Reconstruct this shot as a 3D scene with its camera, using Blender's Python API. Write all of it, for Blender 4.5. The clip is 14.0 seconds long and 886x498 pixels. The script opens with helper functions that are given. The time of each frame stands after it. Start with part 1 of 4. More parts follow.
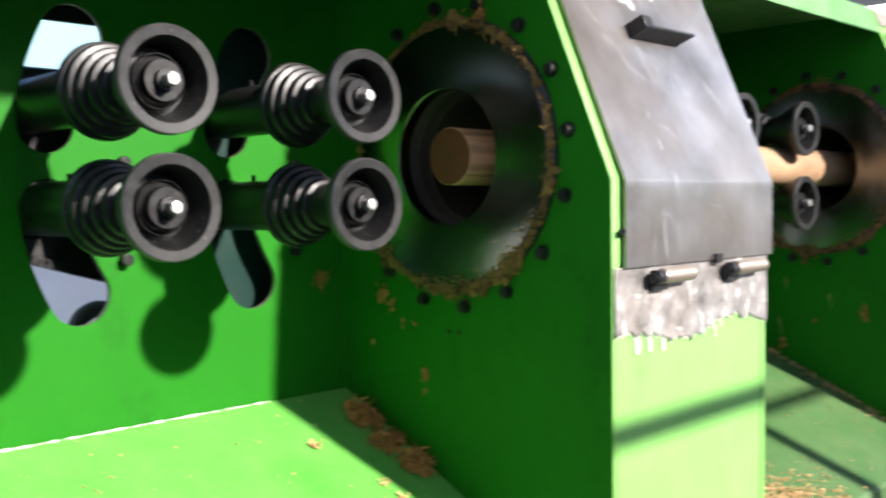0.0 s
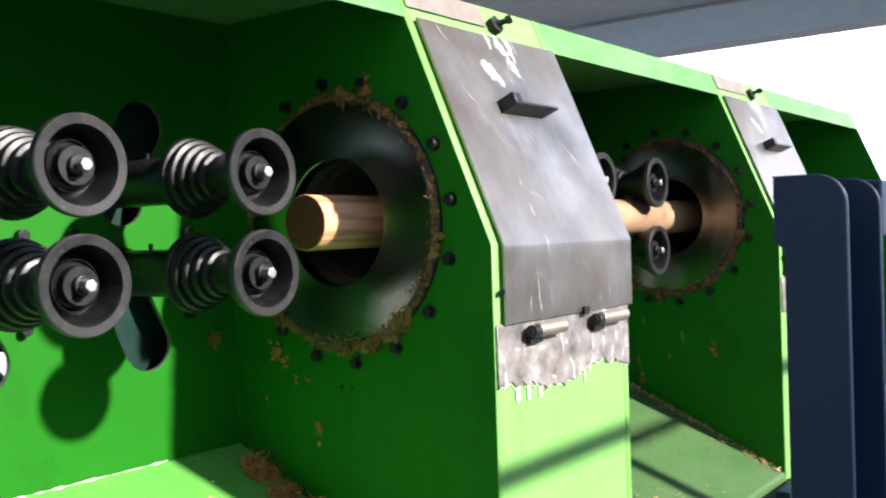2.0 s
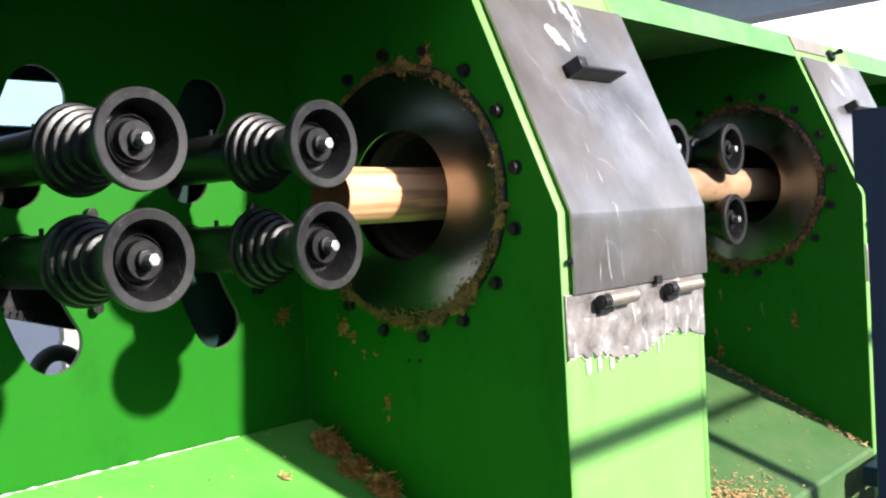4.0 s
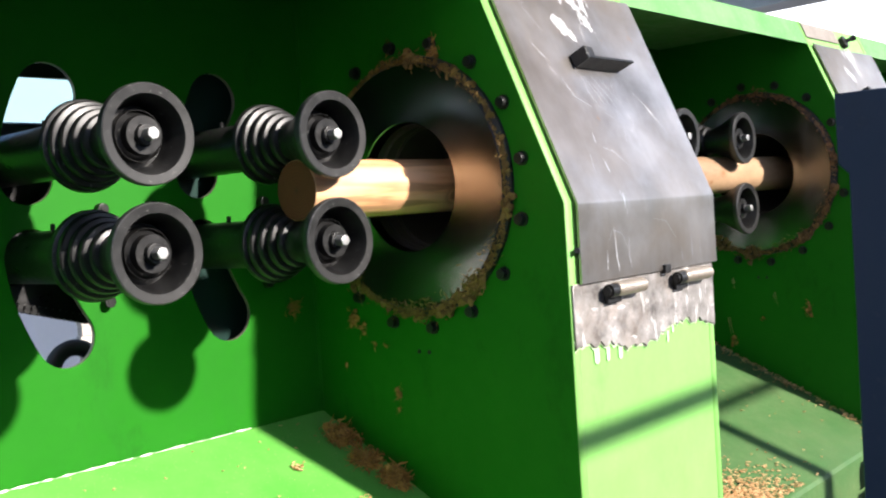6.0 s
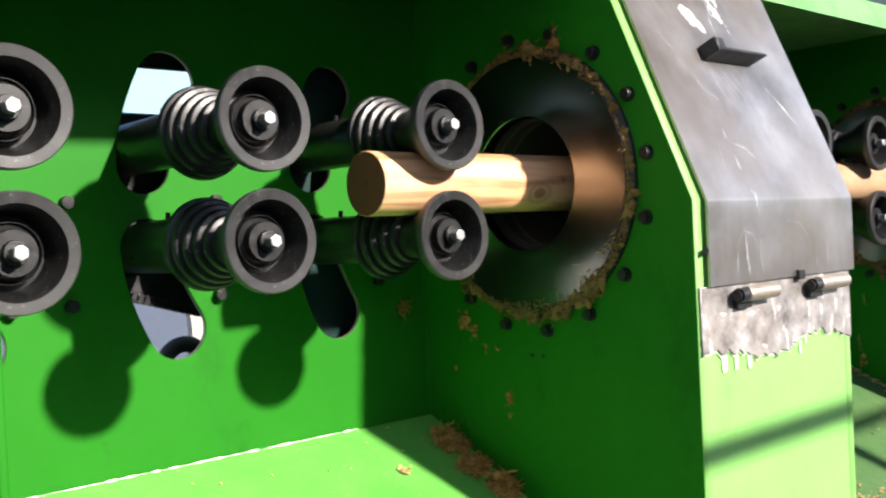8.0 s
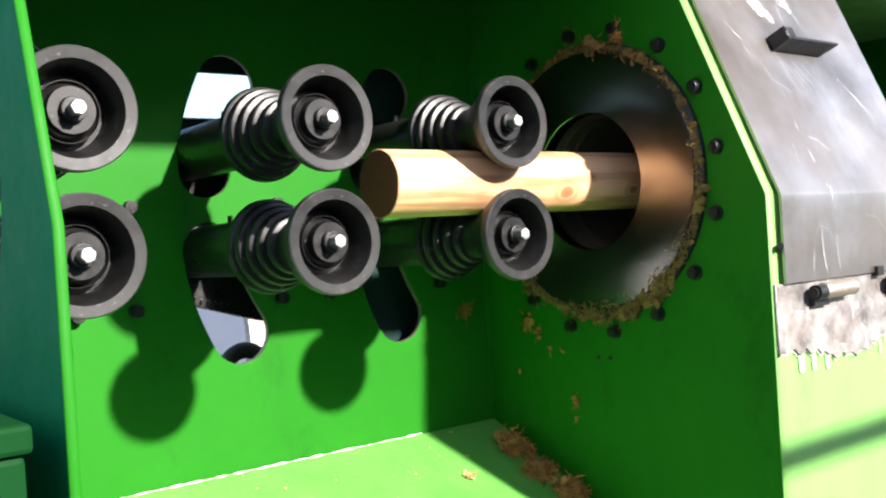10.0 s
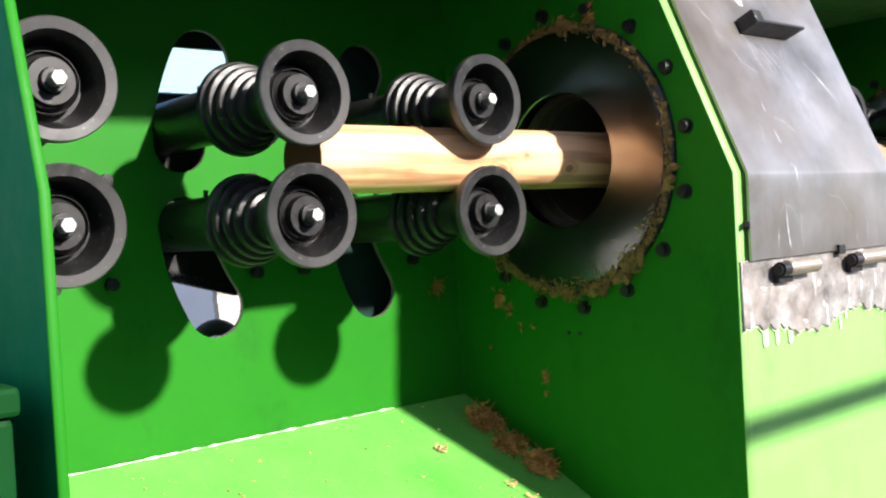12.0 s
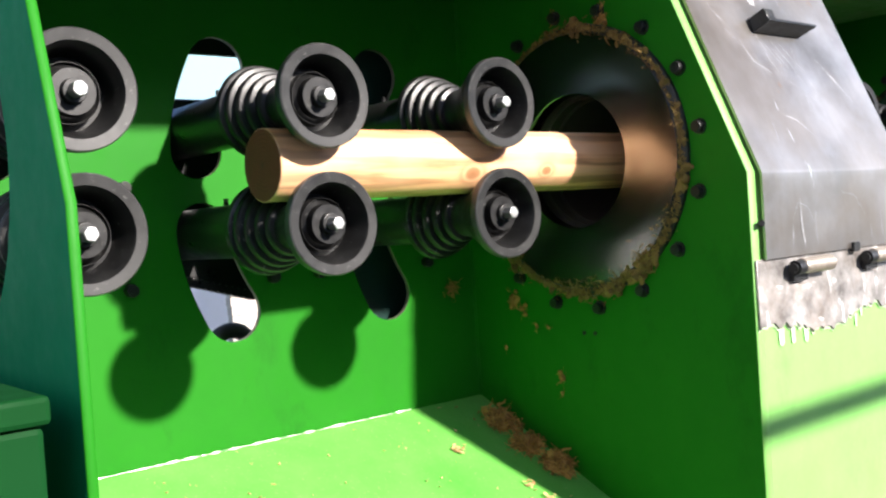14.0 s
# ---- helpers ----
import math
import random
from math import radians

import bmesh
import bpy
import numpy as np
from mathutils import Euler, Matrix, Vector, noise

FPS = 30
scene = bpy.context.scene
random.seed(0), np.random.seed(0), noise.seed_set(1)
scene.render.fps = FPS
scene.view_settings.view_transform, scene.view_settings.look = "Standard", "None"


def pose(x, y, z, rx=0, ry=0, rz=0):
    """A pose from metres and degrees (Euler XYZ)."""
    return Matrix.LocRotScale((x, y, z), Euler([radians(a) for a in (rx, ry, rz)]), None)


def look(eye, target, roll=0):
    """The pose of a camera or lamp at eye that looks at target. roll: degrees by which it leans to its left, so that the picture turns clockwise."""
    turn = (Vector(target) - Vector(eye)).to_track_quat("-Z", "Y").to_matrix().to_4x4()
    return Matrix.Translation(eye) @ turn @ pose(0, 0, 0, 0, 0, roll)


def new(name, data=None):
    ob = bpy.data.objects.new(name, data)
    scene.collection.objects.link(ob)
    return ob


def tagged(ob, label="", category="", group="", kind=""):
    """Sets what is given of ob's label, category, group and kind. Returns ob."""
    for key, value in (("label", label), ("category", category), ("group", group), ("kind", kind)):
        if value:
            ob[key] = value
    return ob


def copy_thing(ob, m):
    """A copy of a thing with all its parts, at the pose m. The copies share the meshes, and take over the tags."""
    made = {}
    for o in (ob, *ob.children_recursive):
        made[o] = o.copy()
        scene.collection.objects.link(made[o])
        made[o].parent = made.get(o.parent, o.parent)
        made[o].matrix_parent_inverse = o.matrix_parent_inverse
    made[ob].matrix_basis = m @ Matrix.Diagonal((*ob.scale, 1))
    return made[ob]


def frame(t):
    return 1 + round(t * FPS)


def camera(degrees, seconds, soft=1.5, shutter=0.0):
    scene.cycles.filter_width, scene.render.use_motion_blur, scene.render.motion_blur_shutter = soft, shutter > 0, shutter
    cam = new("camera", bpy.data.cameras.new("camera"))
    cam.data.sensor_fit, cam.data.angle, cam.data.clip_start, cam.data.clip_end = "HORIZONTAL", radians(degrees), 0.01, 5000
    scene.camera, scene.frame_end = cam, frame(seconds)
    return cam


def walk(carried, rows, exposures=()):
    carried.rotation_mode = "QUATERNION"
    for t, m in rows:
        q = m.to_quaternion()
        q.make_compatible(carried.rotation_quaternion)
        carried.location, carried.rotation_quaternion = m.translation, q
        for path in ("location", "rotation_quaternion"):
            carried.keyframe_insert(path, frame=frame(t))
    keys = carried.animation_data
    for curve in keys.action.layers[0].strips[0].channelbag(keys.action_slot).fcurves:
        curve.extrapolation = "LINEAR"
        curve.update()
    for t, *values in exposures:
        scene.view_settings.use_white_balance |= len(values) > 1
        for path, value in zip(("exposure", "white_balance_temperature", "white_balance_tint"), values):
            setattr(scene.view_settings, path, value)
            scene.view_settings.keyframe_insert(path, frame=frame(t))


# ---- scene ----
cam = camera(49.18, 14.0, soft=2.2, shutter=0.5)
PATH = [
    (0, (-1.207, -1.4949, 0.3676), (0.1999, -0.0768, 0.269), -0.81),
    (0.5, (-1.2341, -1.494, 0.3642), (0.3186, -0.2378, 0.2594), 0.21),
    (1, (-1.2612, -1.5183, 0.3764), (0.3416, -0.3286, 0.2513), -2.11),
    (1.5, (-1.3141, -1.5437, 0.4063), (0.3106, -0.3807, 0.319), -1.79),
    (2, (-1.3271, -1.5429, 0.4201), (0.2677, -0.3365, 0.3857), -1.88),
    (2.5, (-1.3169, -1.5342, 0.415), (0.2598, -0.3037, 0.4037), -1.86),
    (3, (-1.3067, -1.5329, 0.4094), (0.226, -0.2483, 0.382), -2.47),
    (5.5, (-1.2866, -1.5456, 0.3943), (0.1945, -0.2041, 0.3128), -3.53),
    (6, (-1.288, -1.5523, 0.396), (0.1828, -0.1992, 0.3183), -3.79),
    (6.5, (-1.2925, -1.5458, 0.3844), (0.1703, -0.184, 0.3072), -3.22),
    (7, (-1.282, -1.5318, 0.3617), (0.1414, -0.1299, 0.2684), -2.83),
    (7.5, (-1.2815, -1.521, 0.3613), (0.0935, -0.0697, 0.3052), -3.33),
    (8, (-1.2628, -1.4904, 0.3635), (0.0614, 0.0081, 0.3316), -2.76),
    (10.5, (-1.2607, -1.4558, 0.3511), (-0.0254, 0.1171, 0.3401), -3.6),
    (11, (-1.2649, -1.4661, 0.3501), (-0.0356, 0.1114, 0.3365), -3.41),
    (11.5, (-1.2762, -1.4611, 0.3432), (0.0124, 0.0678, 0.298), -3.26),
    (12, (-1.2842, -1.465, 0.3421), (0.0115, 0.0577, 0.2928), -3.19),
    (12.5, (-1.2883, -1.4663, 0.3492), (0.018, 0.0472, 0.2948), -3.26),
    (13, (-1.2833, -1.4709, 0.3392), (-0.0135, 0.074, 0.369), -3.24),
    (13.5, (-1.2887, -1.4684, 0.3445), (-0.0383, 0.0925, 0.3436), -3.66),
    (14, (-1.2976, -1.4655, 0.3488), (-0.0165, 0.0695, 0.2983), -3.89),
]
walk(cam, [(t, look(eye, target, roll)) for t, eye, target, roll in PATH], exposures=[(0, 1.84, 6100, 15), (1.5, 1.68, 6000, 15), (3, 1.73, 6000, 15), (5.5, 1.73, 6100, 15), (8, 1.78, 6200, 15), (10.5, 2.08, 6100, 15), (12, 1.84, 6100, 15), (13, 1.80, 6100, 15), (14, 1.94, 6100, 15)])

# ---- world, sun, exposure ----
SUN_WAY = Vector((-0.275, 1.0, -0.572))
world = bpy.data.worlds.new("sky_world")
scene.world = world
world.use_nodes = True
wn = world.node_tree.nodes
wl = world.node_tree.links
sky = wn.new("ShaderNodeTexSky")
sky.sky_type = "NISHITA"
sky.sun_disc = False
sky.sun_elevation = math.atan2(0.572, math.hypot(0.275, 1.0))
sky.sun_rotation = math.atan2(0.275, -1.0)
sky.dust_density = 0.8
sky.ozone_density = 3.0
wl.new(sky.outputs[0], wn["Background"].inputs[0])
wn["Background"].inputs[1].default_value = 0.078

sun_data = bpy.data.lights.new("sun", "SUN")
sun_data.energy = 3.9
sun_data.angle = radians(2.1)
sun_data.color = (1.0, 0.91, 0.77)
sun = new("sun", sun_data)
sun.matrix_world = look((4, -10, 8), Vector((4, -10, 8)) + SUN_WAY)


# ---- small tools ----
def mesh_ob(name, bm, mats, parent=None, smooth=False, label=""):
    me = bpy.data.meshes.new(name)
    if smooth:
        for f in bm.faces:
            f.smooth = True
    bm.to_mesh(me)
    bm.free()
    for m in (mats if isinstance(mats, (list, tuple)) else [mats]):
        me.materials.append(m)
    ob = new(name, me)
    if parent is not None:
        ob.parent = parent
    if label:
        tagged(ob, label)
    return ob


def part(name, bm, material, parent, label="", smooth=False):
    return mesh_ob(name, bm, material, parent, smooth, label)


def soften(bm, width, segments=2):
    bmesh.ops.remove_doubles(bm, verts=bm.verts, dist=1e-6)
    sharp = [e for e in bm.edges if len(e.link_faces) == 2 and e.calc_face_angle(0) > 0.5]
    bmesh.ops.bevel(bm, geom=sharp, offset=width, segments=segments, affect="EDGES", profile=0.5, clamp_overlap=True)
    return bm


def box(lo, hi, bevel=0.002, bm=None):
    bm2 = bmesh.new()
    c = [(a + b) / 2 for a, b in zip(lo, hi)]
    s = [abs(b - a) for a, b in zip(lo, hi)]
    bmesh.ops.create_cube(bm2, size=1.0, matrix=Matrix.LocRotScale(c, None, s))
    if bevel:
        soften(bm2, bevel)
    return merged(bm, bm2)


def merged(bm, other):
    if bm is None:
        return other
    tmp = bpy.data.meshes.new("tmp")
    other.to_mesh(tmp)
    other.free()
    bm.from_mesh(tmp)
    bpy.data.meshes.remove(tmp)
    return bm


def revolve(profile, steps=64, axis="Y"):
    """Turn (along, radius) pairs about an axis; closed at zero radius."""
    bm = bmesh.new()
    rings = []
    for along, rad in profile:
        ring = []
        if rad < 1e-6:
            v = {"Y": (0, along, 0), "X": (along, 0, 0), "Z": (0, 0, along)}[axis]
            ring = [bm.verts.new(v)]
        else:
            for k in range(steps):
                a = 2 * math.pi * k / steps
                c, s = rad * math.cos(a), rad * math.sin(a)
                ring.append(bm.verts.new({"Y": (c, along, s), "X": (along, c, s), "Z": (c, s, along)}[axis]))
        rings.append(ring)
    for r0, r1 in zip(rings, rings[1:]):
        for k in range(steps):
            j = (k + 1) % steps
            if len(r0) == 1 and len(r1) == 1:
                continue
            if len(r0) == 1:
                bm.faces.new((r0[0], r1[k], r1[j]))
            elif len(r1) == 1:
                bm.faces.new((r0[k], r1[0], r0[j]))
            else:
                bm.faces.new((r0[k], r1[k], r1[j], r0[j]))
    bmesh.ops.recalc_face_normals(bm, faces=bm.faces)
    return bm


def sharpened(ob, degrees=35):
    """Smooth faces, with the edges over that angle kept sharp."""
    me = ob.data
    bm = bmesh.new()
    bm.from_mesh(me)
    for f in bm.faces:
        f.smooth = True
    for e in bm.edges:
        if len(e.link_faces) == 2 and e.calc_face_angle(0) > radians(degrees):
            e.smooth = False
    bm.to_mesh(me)
    bm.free()
    return ob


def sheet(outer, holes, thick, bevel=0.0015):
    """A flat plate in XY, with holes, from z 0 to thick, as a bmesh."""
    cu = bpy.data.curves.new("outline", "CURVE")
    cu.dimensions, cu.fill_mode = "2D", "BOTH"
    for loop in [outer] + list(holes):
        sp = cu.splines.new("POLY")
        sp.points.add(len(loop) - 1)
        for p, (x, y) in zip(sp.points, loop):
            p.co = (x, y, 0, 1)
        sp.use_cyclic_u = True
    cu.extrude = thick / 2 - bevel
    cu.bevel_depth = bevel
    cu.bevel_resolution = 0
    cu.offset = -bevel
    ob = bpy.data.objects.new("outline", cu)
    scene.collection.objects.link(ob)
    dg = bpy.context.evaluated_depsgraph_get()
    me = bpy.data.meshes.new_from_object(ob.evaluated_get(dg))
    bm = bmesh.new()
    bm.from_mesh(me)
    bpy.data.objects.remove(ob)
    bpy.data.curves.remove(cu)
    bpy.data.meshes.remove(me)
    bmesh.ops.translate(bm, verts=bm.verts, vec=(0, 0, thick / 2))
    bmesh.ops.remove_doubles(bm, verts=bm.verts, dist=1e-5)
    return bm


def circle(cx, cy, r, n=64):
    return [(cx + r * math.cos(2 * math.pi * k / n), cy + r * math.sin(2 * math.pi * k / n)) for k in range(n)]


def in_yz(bm, x):
    """Plate drawn as (y, z) moved to stand at x, its thickness towards +x."""
    bmesh.ops.transform(bm, verts=bm.verts, matrix=Matrix(((0, 0, 1, x), (1, 0, 0, 0), (0, 1, 0, 0), (0, 0, 0, 1))))
    return bm


def in_xz(bm, y):
    """Plate drawn as (x, z) moved to stand at y, its thickness towards +y."""
    bmesh.ops.transform(bm, verts=bm.verts, matrix=Matrix(((1, 0, 0, 0), (0, 0, 1, y), (0, 1, 0, 0), (0, 0, 0, 1))))
    return bm


def tube_between(bm, a, b, r, sides=10):
    a, b = Vector(a), Vector(b)
    d = b - a
    m = Matrix.Translation((a + b) / 2) @ d.to_track_quat("Z", "Y").to_matrix().to_4x4()
    bmesh.ops.create_cone(bm, cap_ends=True, segments=sides, radius1=r, radius2=r, depth=d.length, matrix=m)
    return bm


# ---- materials ----
def material(name):
    m = bpy.data.materials.new(name)
    m.use_nodes = True
    return m, m.node_tree.nodes, m.node_tree.links, m.node_tree.nodes["Principled BSDF"]


def noise_node(n, l, scale, detail=6, rough=0.6, stretch=(1, 1, 1), coord="Object"):
    tc = n.new("ShaderNodeTexCoord")
    mp = n.new("ShaderNodeMapping")
    mp.inputs["Scale"].default_value = stretch
    t = n.new("ShaderNodeTexNoise")
    t.inputs["Scale"].default_value = scale
    t.inputs["Detail"].default_value = detail
    t.inputs["Roughness"].default_value = rough
    l.new(tc.outputs[coord], mp.inputs[0])
    l.new(mp.outputs[0], t.inputs["Vector"])
    return t.outputs["Fac"]


def ramp(n, l, fac, stops):
    r = n.new("ShaderNodeValToRGB")
    e = r.color_ramp.elements
    while len(e) < len(stops):
        e.new(0.5)
    for el, (p, c) in zip(e, stops):
        el.position = p
        el.color = (*c, 1) if len(c) == 3 else c
    l.new(fac, r.inputs[0])
    return r.outputs[0]


def mixed(n, l, fac, a, b):
    m = n.new("ShaderNodeMix")
    m.data_type = "RGBA"
    for sock, v in ((m.inputs[0], fac), (m.inputs[6], a), (m.inputs[7], b)):
        if isinstance(v, (int, float)):
            sock.default_value = v
        elif isinstance(v, tuple):
            sock.default_value = (*v, 1)
        else:
            l.new(v, sock)
    return m.outputs[2]


def bumped(n, l, bsdf, fac, strength, distance):
    b = n.new("ShaderNodeBump")
    b.inputs["Strength"].default_value = strength
    b.inputs["Distance"].default_value = distance
    l.new(fac, b.inputs["Height"])
    l.new(b.outputs[0], bsdf.inputs["Normal"])


G = lambda v: (v, v, v)


def paint(name, base, dark, dust=0.0, rough=0.33, gloss=0.3, dust_color=(0.5, 0.42, 0.24)):
    m, n, l, b = material(name)
    big = noise_node(n, l, 3.5, 5)
    col = mixed(n, l, ramp(n, l, big, [(0.3, G(0)), (0.7, G(1))]), dark, base)
    grime = noise_node(n, l, 26, 8, 0.7)
    col = mixed(n, l, ramp(n, l, grime, [(0.68, G(0)), (0.82, G(0.18))]), col, (0.12, 0.16, 0.04))
    smudge = noise_node(n, l, 5.5, 9, 0.78, (1, 1, 0.55))
    col = mixed(n, l, ramp(n, l, smudge, [(0.56, G(0)), (0.72, G(0.5))]), col, tuple(c * 0.45 for c in dark))
    soot = noise_node(n, l, 75, 4, 0.6)
    col = mixed(n, l, ramp(n, l, soot, [(0.7, G(0)), (0.76, G(0.45))]), col, tuple(c * 0.4 for c in dark))
    if dust:
        film = noise_node(n, l, 7, 8, 0.7)
        speck = noise_node(n, l, 160, 3, 0.6)
        col = mixed(n, l, ramp(n, l, film, [(0.25, G(0.15 * dust)), (0.75, G(dust))]), col, dust_color)
        col = mixed(n, l, ramp(n, l, speck, [(0.62, G(0)), (0.7, G(min(1, dust * 1.2)))]), col, dust_color)
    l.new(col, b.inputs["Base Color"])
    l.new(ramp(n, l, grime, [(0.3, G(rough)), (0.8, G(rough + 0.25 + 0.3 * dust))]), b.inputs["Roughness"])
    b.inputs["Specular IOR Level"].default_value = gloss
    bumped(n, l, b, noise_node(n, l, 220, 4), 0.12, 0.001)
    return m


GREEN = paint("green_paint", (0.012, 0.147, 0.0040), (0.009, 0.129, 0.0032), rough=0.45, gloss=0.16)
# near chute floor: dusty, its green also lightened to bounce more sunlight
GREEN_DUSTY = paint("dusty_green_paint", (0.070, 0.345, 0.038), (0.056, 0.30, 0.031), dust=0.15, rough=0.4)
# far chute floors: dusty, with shade darkened into the base green
GREEN_DUSTY_SHADED = paint("dusty_shaded_green_paint", (0.030, 0.12, 0.026), (0.022, 0.10, 0.020), dust=0.3, rough=0.5, dust_color=(0.20, 0.18, 0.10))
# lintels: paler from dust and from sunlight put into the colour
GREEN_TOP = paint("dusty_lit_green_paint", (0.05, 0.27, 0.045), (0.04, 0.23, 0.035), dust=0.3, rough=0.36, dust_color=(0.45, 0.5, 0.36))
# left end plate: the same green, bluish shade put into the colour
GREEN_SHADE = paint("green_paint_in_shade", (0.003, 0.150, 0.062), (0.003, 0.130, 0.052), rough=0.5, gloss=0.03)
# fronts and divider edges: the same green with sunlight put into the colour
GREEN_LIT = paint("green_paint_in_sun", (0.17, 0.44, 0.09), (0.145, 0.40, 0.075), dust=0.06, rough=0.48, gloss=0.6)
# cabinet green darkened to stand in for the shade that lies on it
CABINET_SHADED = paint("cabinet_green_in_shade", (0.004, 0.040, 0.009), (0.003, 0.034, 0.007), dust=0.0, rough=0.5, gloss=0.05)
DARK_GREEN = paint("dark_green_paint", (0.006, 0.030, 0.023), (0.004, 0.022, 0.017))
NAVY = paint("navy_paint", (0.0035, 0.016, 0.042), (0.003, 0.013, 0.034), dust=0.01, rough=0.40, gloss=0.2)


def black_metal(name, base=0.035, rough=0.42, metal=0.3, worn=0.25):
    m, n, l, b = material(name)
    f = noise_node(n, l, 40, 8, 0.7)
    col = mixed(n, l, ramp(n, l, f, [(0.35, G(0)), (0.75, G(1))]), G(base * 0.7), G(base * 1.5))
    chips = noise_node(n, l, 130, 5, 0.65)
    col = mixed(n, l, ramp(n, l, chips, [(0.63, G(0)), (0.68, G(worn))]), col, (0.4, 0.39, 0.37))
    l.new(col, b.inputs["Base Color"])
    b.inputs["Metallic"].default_value = metal
    l.new(ramp(n, l, f, [(0.3, G(rough - 0.1)), (0.7, G(rough + 0.15))]), b.inputs["Roughness"])
    bumped(n, l, b, noise_node(n, l, 300, 4), 0.15, 0.0008)
    return m


ROLLER = black_metal("blackened_roller_steel", 0.010, 0.38, 0.3)
ROLLER_FACE = black_metal("grey_cast_face", 0.014, 0.46, 0.3, 0.18)
ROLLER_EDGE = black_metal("worn_roller_edge", 0.055, 0.46, 0.5, 0.25)
ARM_BLACK = black_metal("gloss_black_paint", 0.010, 0.34, 0.0, 0.08)
BOLT_BLACK = black_metal("black_oxide_bolt", 0.02, 0.4, 0.5, 0.1)


def bright_steel(name, base, rough, metal=1.0):
    m, n, l, b = material(name)
    f = noise_node(n, l, 60, 6)
    l.new(mixed(n, l, f, G(base * 0.75), G(base * 1.15)), b.inputs["Base Color"])
    b.inputs["Metallic"].default_value = metal
    l.new(ramp(n, l, f, [(0.3, G(rough - 0.06)), (0.7, G(rough + 0.1))]), b.inputs["Roughness"])
    return m


ZINC = bright_steel("zinc_steel", 0.42, 0.48)


def ring_steel():
    """Turned steel: rings of fine grooves about the X axis."""
    m, n, l, b = material("turned_ring_steel")
    tc = n.new("ShaderNodeTexCoord")
    sep = n.new("ShaderNodeSeparateXYZ")
    l.new(tc.outputs["Object"], sep.inputs[0])
    comb = n.new("ShaderNodeCombineXYZ")
    l.new(sep.outputs[1], comb.inputs[1])
    l.new(sep.outputs[2], comb.inputs[2])
    ln = n.new("ShaderNodeVectorMath")
    ln.operation = "LENGTH"
    l.new(comb.outputs[0], ln.inputs[0])
    t = n.new("ShaderNodeTexNoise")
    t.noise_dimensions = "1D"
    t.inputs["Scale"].default_value = 420
    t.inputs["Detail"].default_value = 5
    l.new(ln.outputs["Value"], t.inputs["W"])
    grime = noise_node(n, l, 9, 7)
    col = mixed(n, l, ramp(n, l, grime, [(0.35, G(0)), (0.8, G(0.5))]), (0.215, 0.21, 0.20), (0.15, 0.115, 0.07))
    l.new(col, b.inputs["Base Color"])
    b.inputs["Metallic"].default_value = 1.0
    l.new(ramp(n, l, t.outputs["Fac"], [(0.3, G(0.18)), (0.7, G(0.23))]), b.inputs["Roughness"])
    b.inputs["Anisotropic"].default_value = 0.6
    tg = n.new("ShaderNodeTangent")
    tg.direction_type = "RADIAL"
    tg.axis = "X"
    l.new(tg.outputs[0], b.inputs["Tangent"])
    bumped(n, l, b, t.outputs["Fac"], 0.02, 0.0003)
    return m


RING_STEEL = ring_steel()


def cover_steel():
    m, n, l, b = material("bare_sheet_steel")
    cloud = noise_node(n, l, 7, 6, 0.6)
    col = mixed(n, l, ramp(n, l, cloud, [(0.36, G(0)), (0.66, G(1))]), (0.21, 0.20, 0.19), (0.36, 0.355, 0.36))
    tan = noise_node(n, l, 2.6, 4, 0.6)
    col = mixed(n, l, ramp(n, l, tan, [(0.40, G(0)), (0.62, G(0.5))]), col, (0.28, 0.215, 0.155))
    rust = noise_node(n, l, 11, 8, 0.7)
    col = mixed(n, l, ramp(n, l, rust, [(0.64, G(0)), (0.76, G(0.7))]), col, (0.40, 0.22, 0.11))
    grain = noise_node(n, l, 45, 6, 0.65, (1.0, 0.15, 0.12))
    col = mixed(n, l, ramp(n, l, grain, [(0.42, G(0.08)), (0.62, G(0))]), col, (0.11, 0.105, 0.10))
    smear = noise_node(n, l, 13, 9, 0.75, (1.0, 0.6, 0.45))
    white = ramp(n, l, smear, [(0.68, G(0)), (0.74, G(0.4))])
    col = mixed(n, l, white, col, (0.8, 0.8, 0.8))
    scratch = noise_node(n, l, 30, 4, 0.6, (1.0, 0.25, 0.12))
    col = mixed(n, l, ramp(n, l, scratch, [(0.7, G(0)), (0.72, G(0.5))]), col, (0.85, 0.85, 0.85))
    l.new(col, b.inputs["Base Color"])
    b.inputs["Metallic"].default_value = 0.97
    l.new(ramp(n, l, cloud, [(0.2, G(0.34)), (0.8, G(0.40))]), b.inputs["Roughness"])
    bumped(n, l, b, noise_node(n, l, 3, 2), 0.03, 0.01)
    return m


COVER = cover_steel()


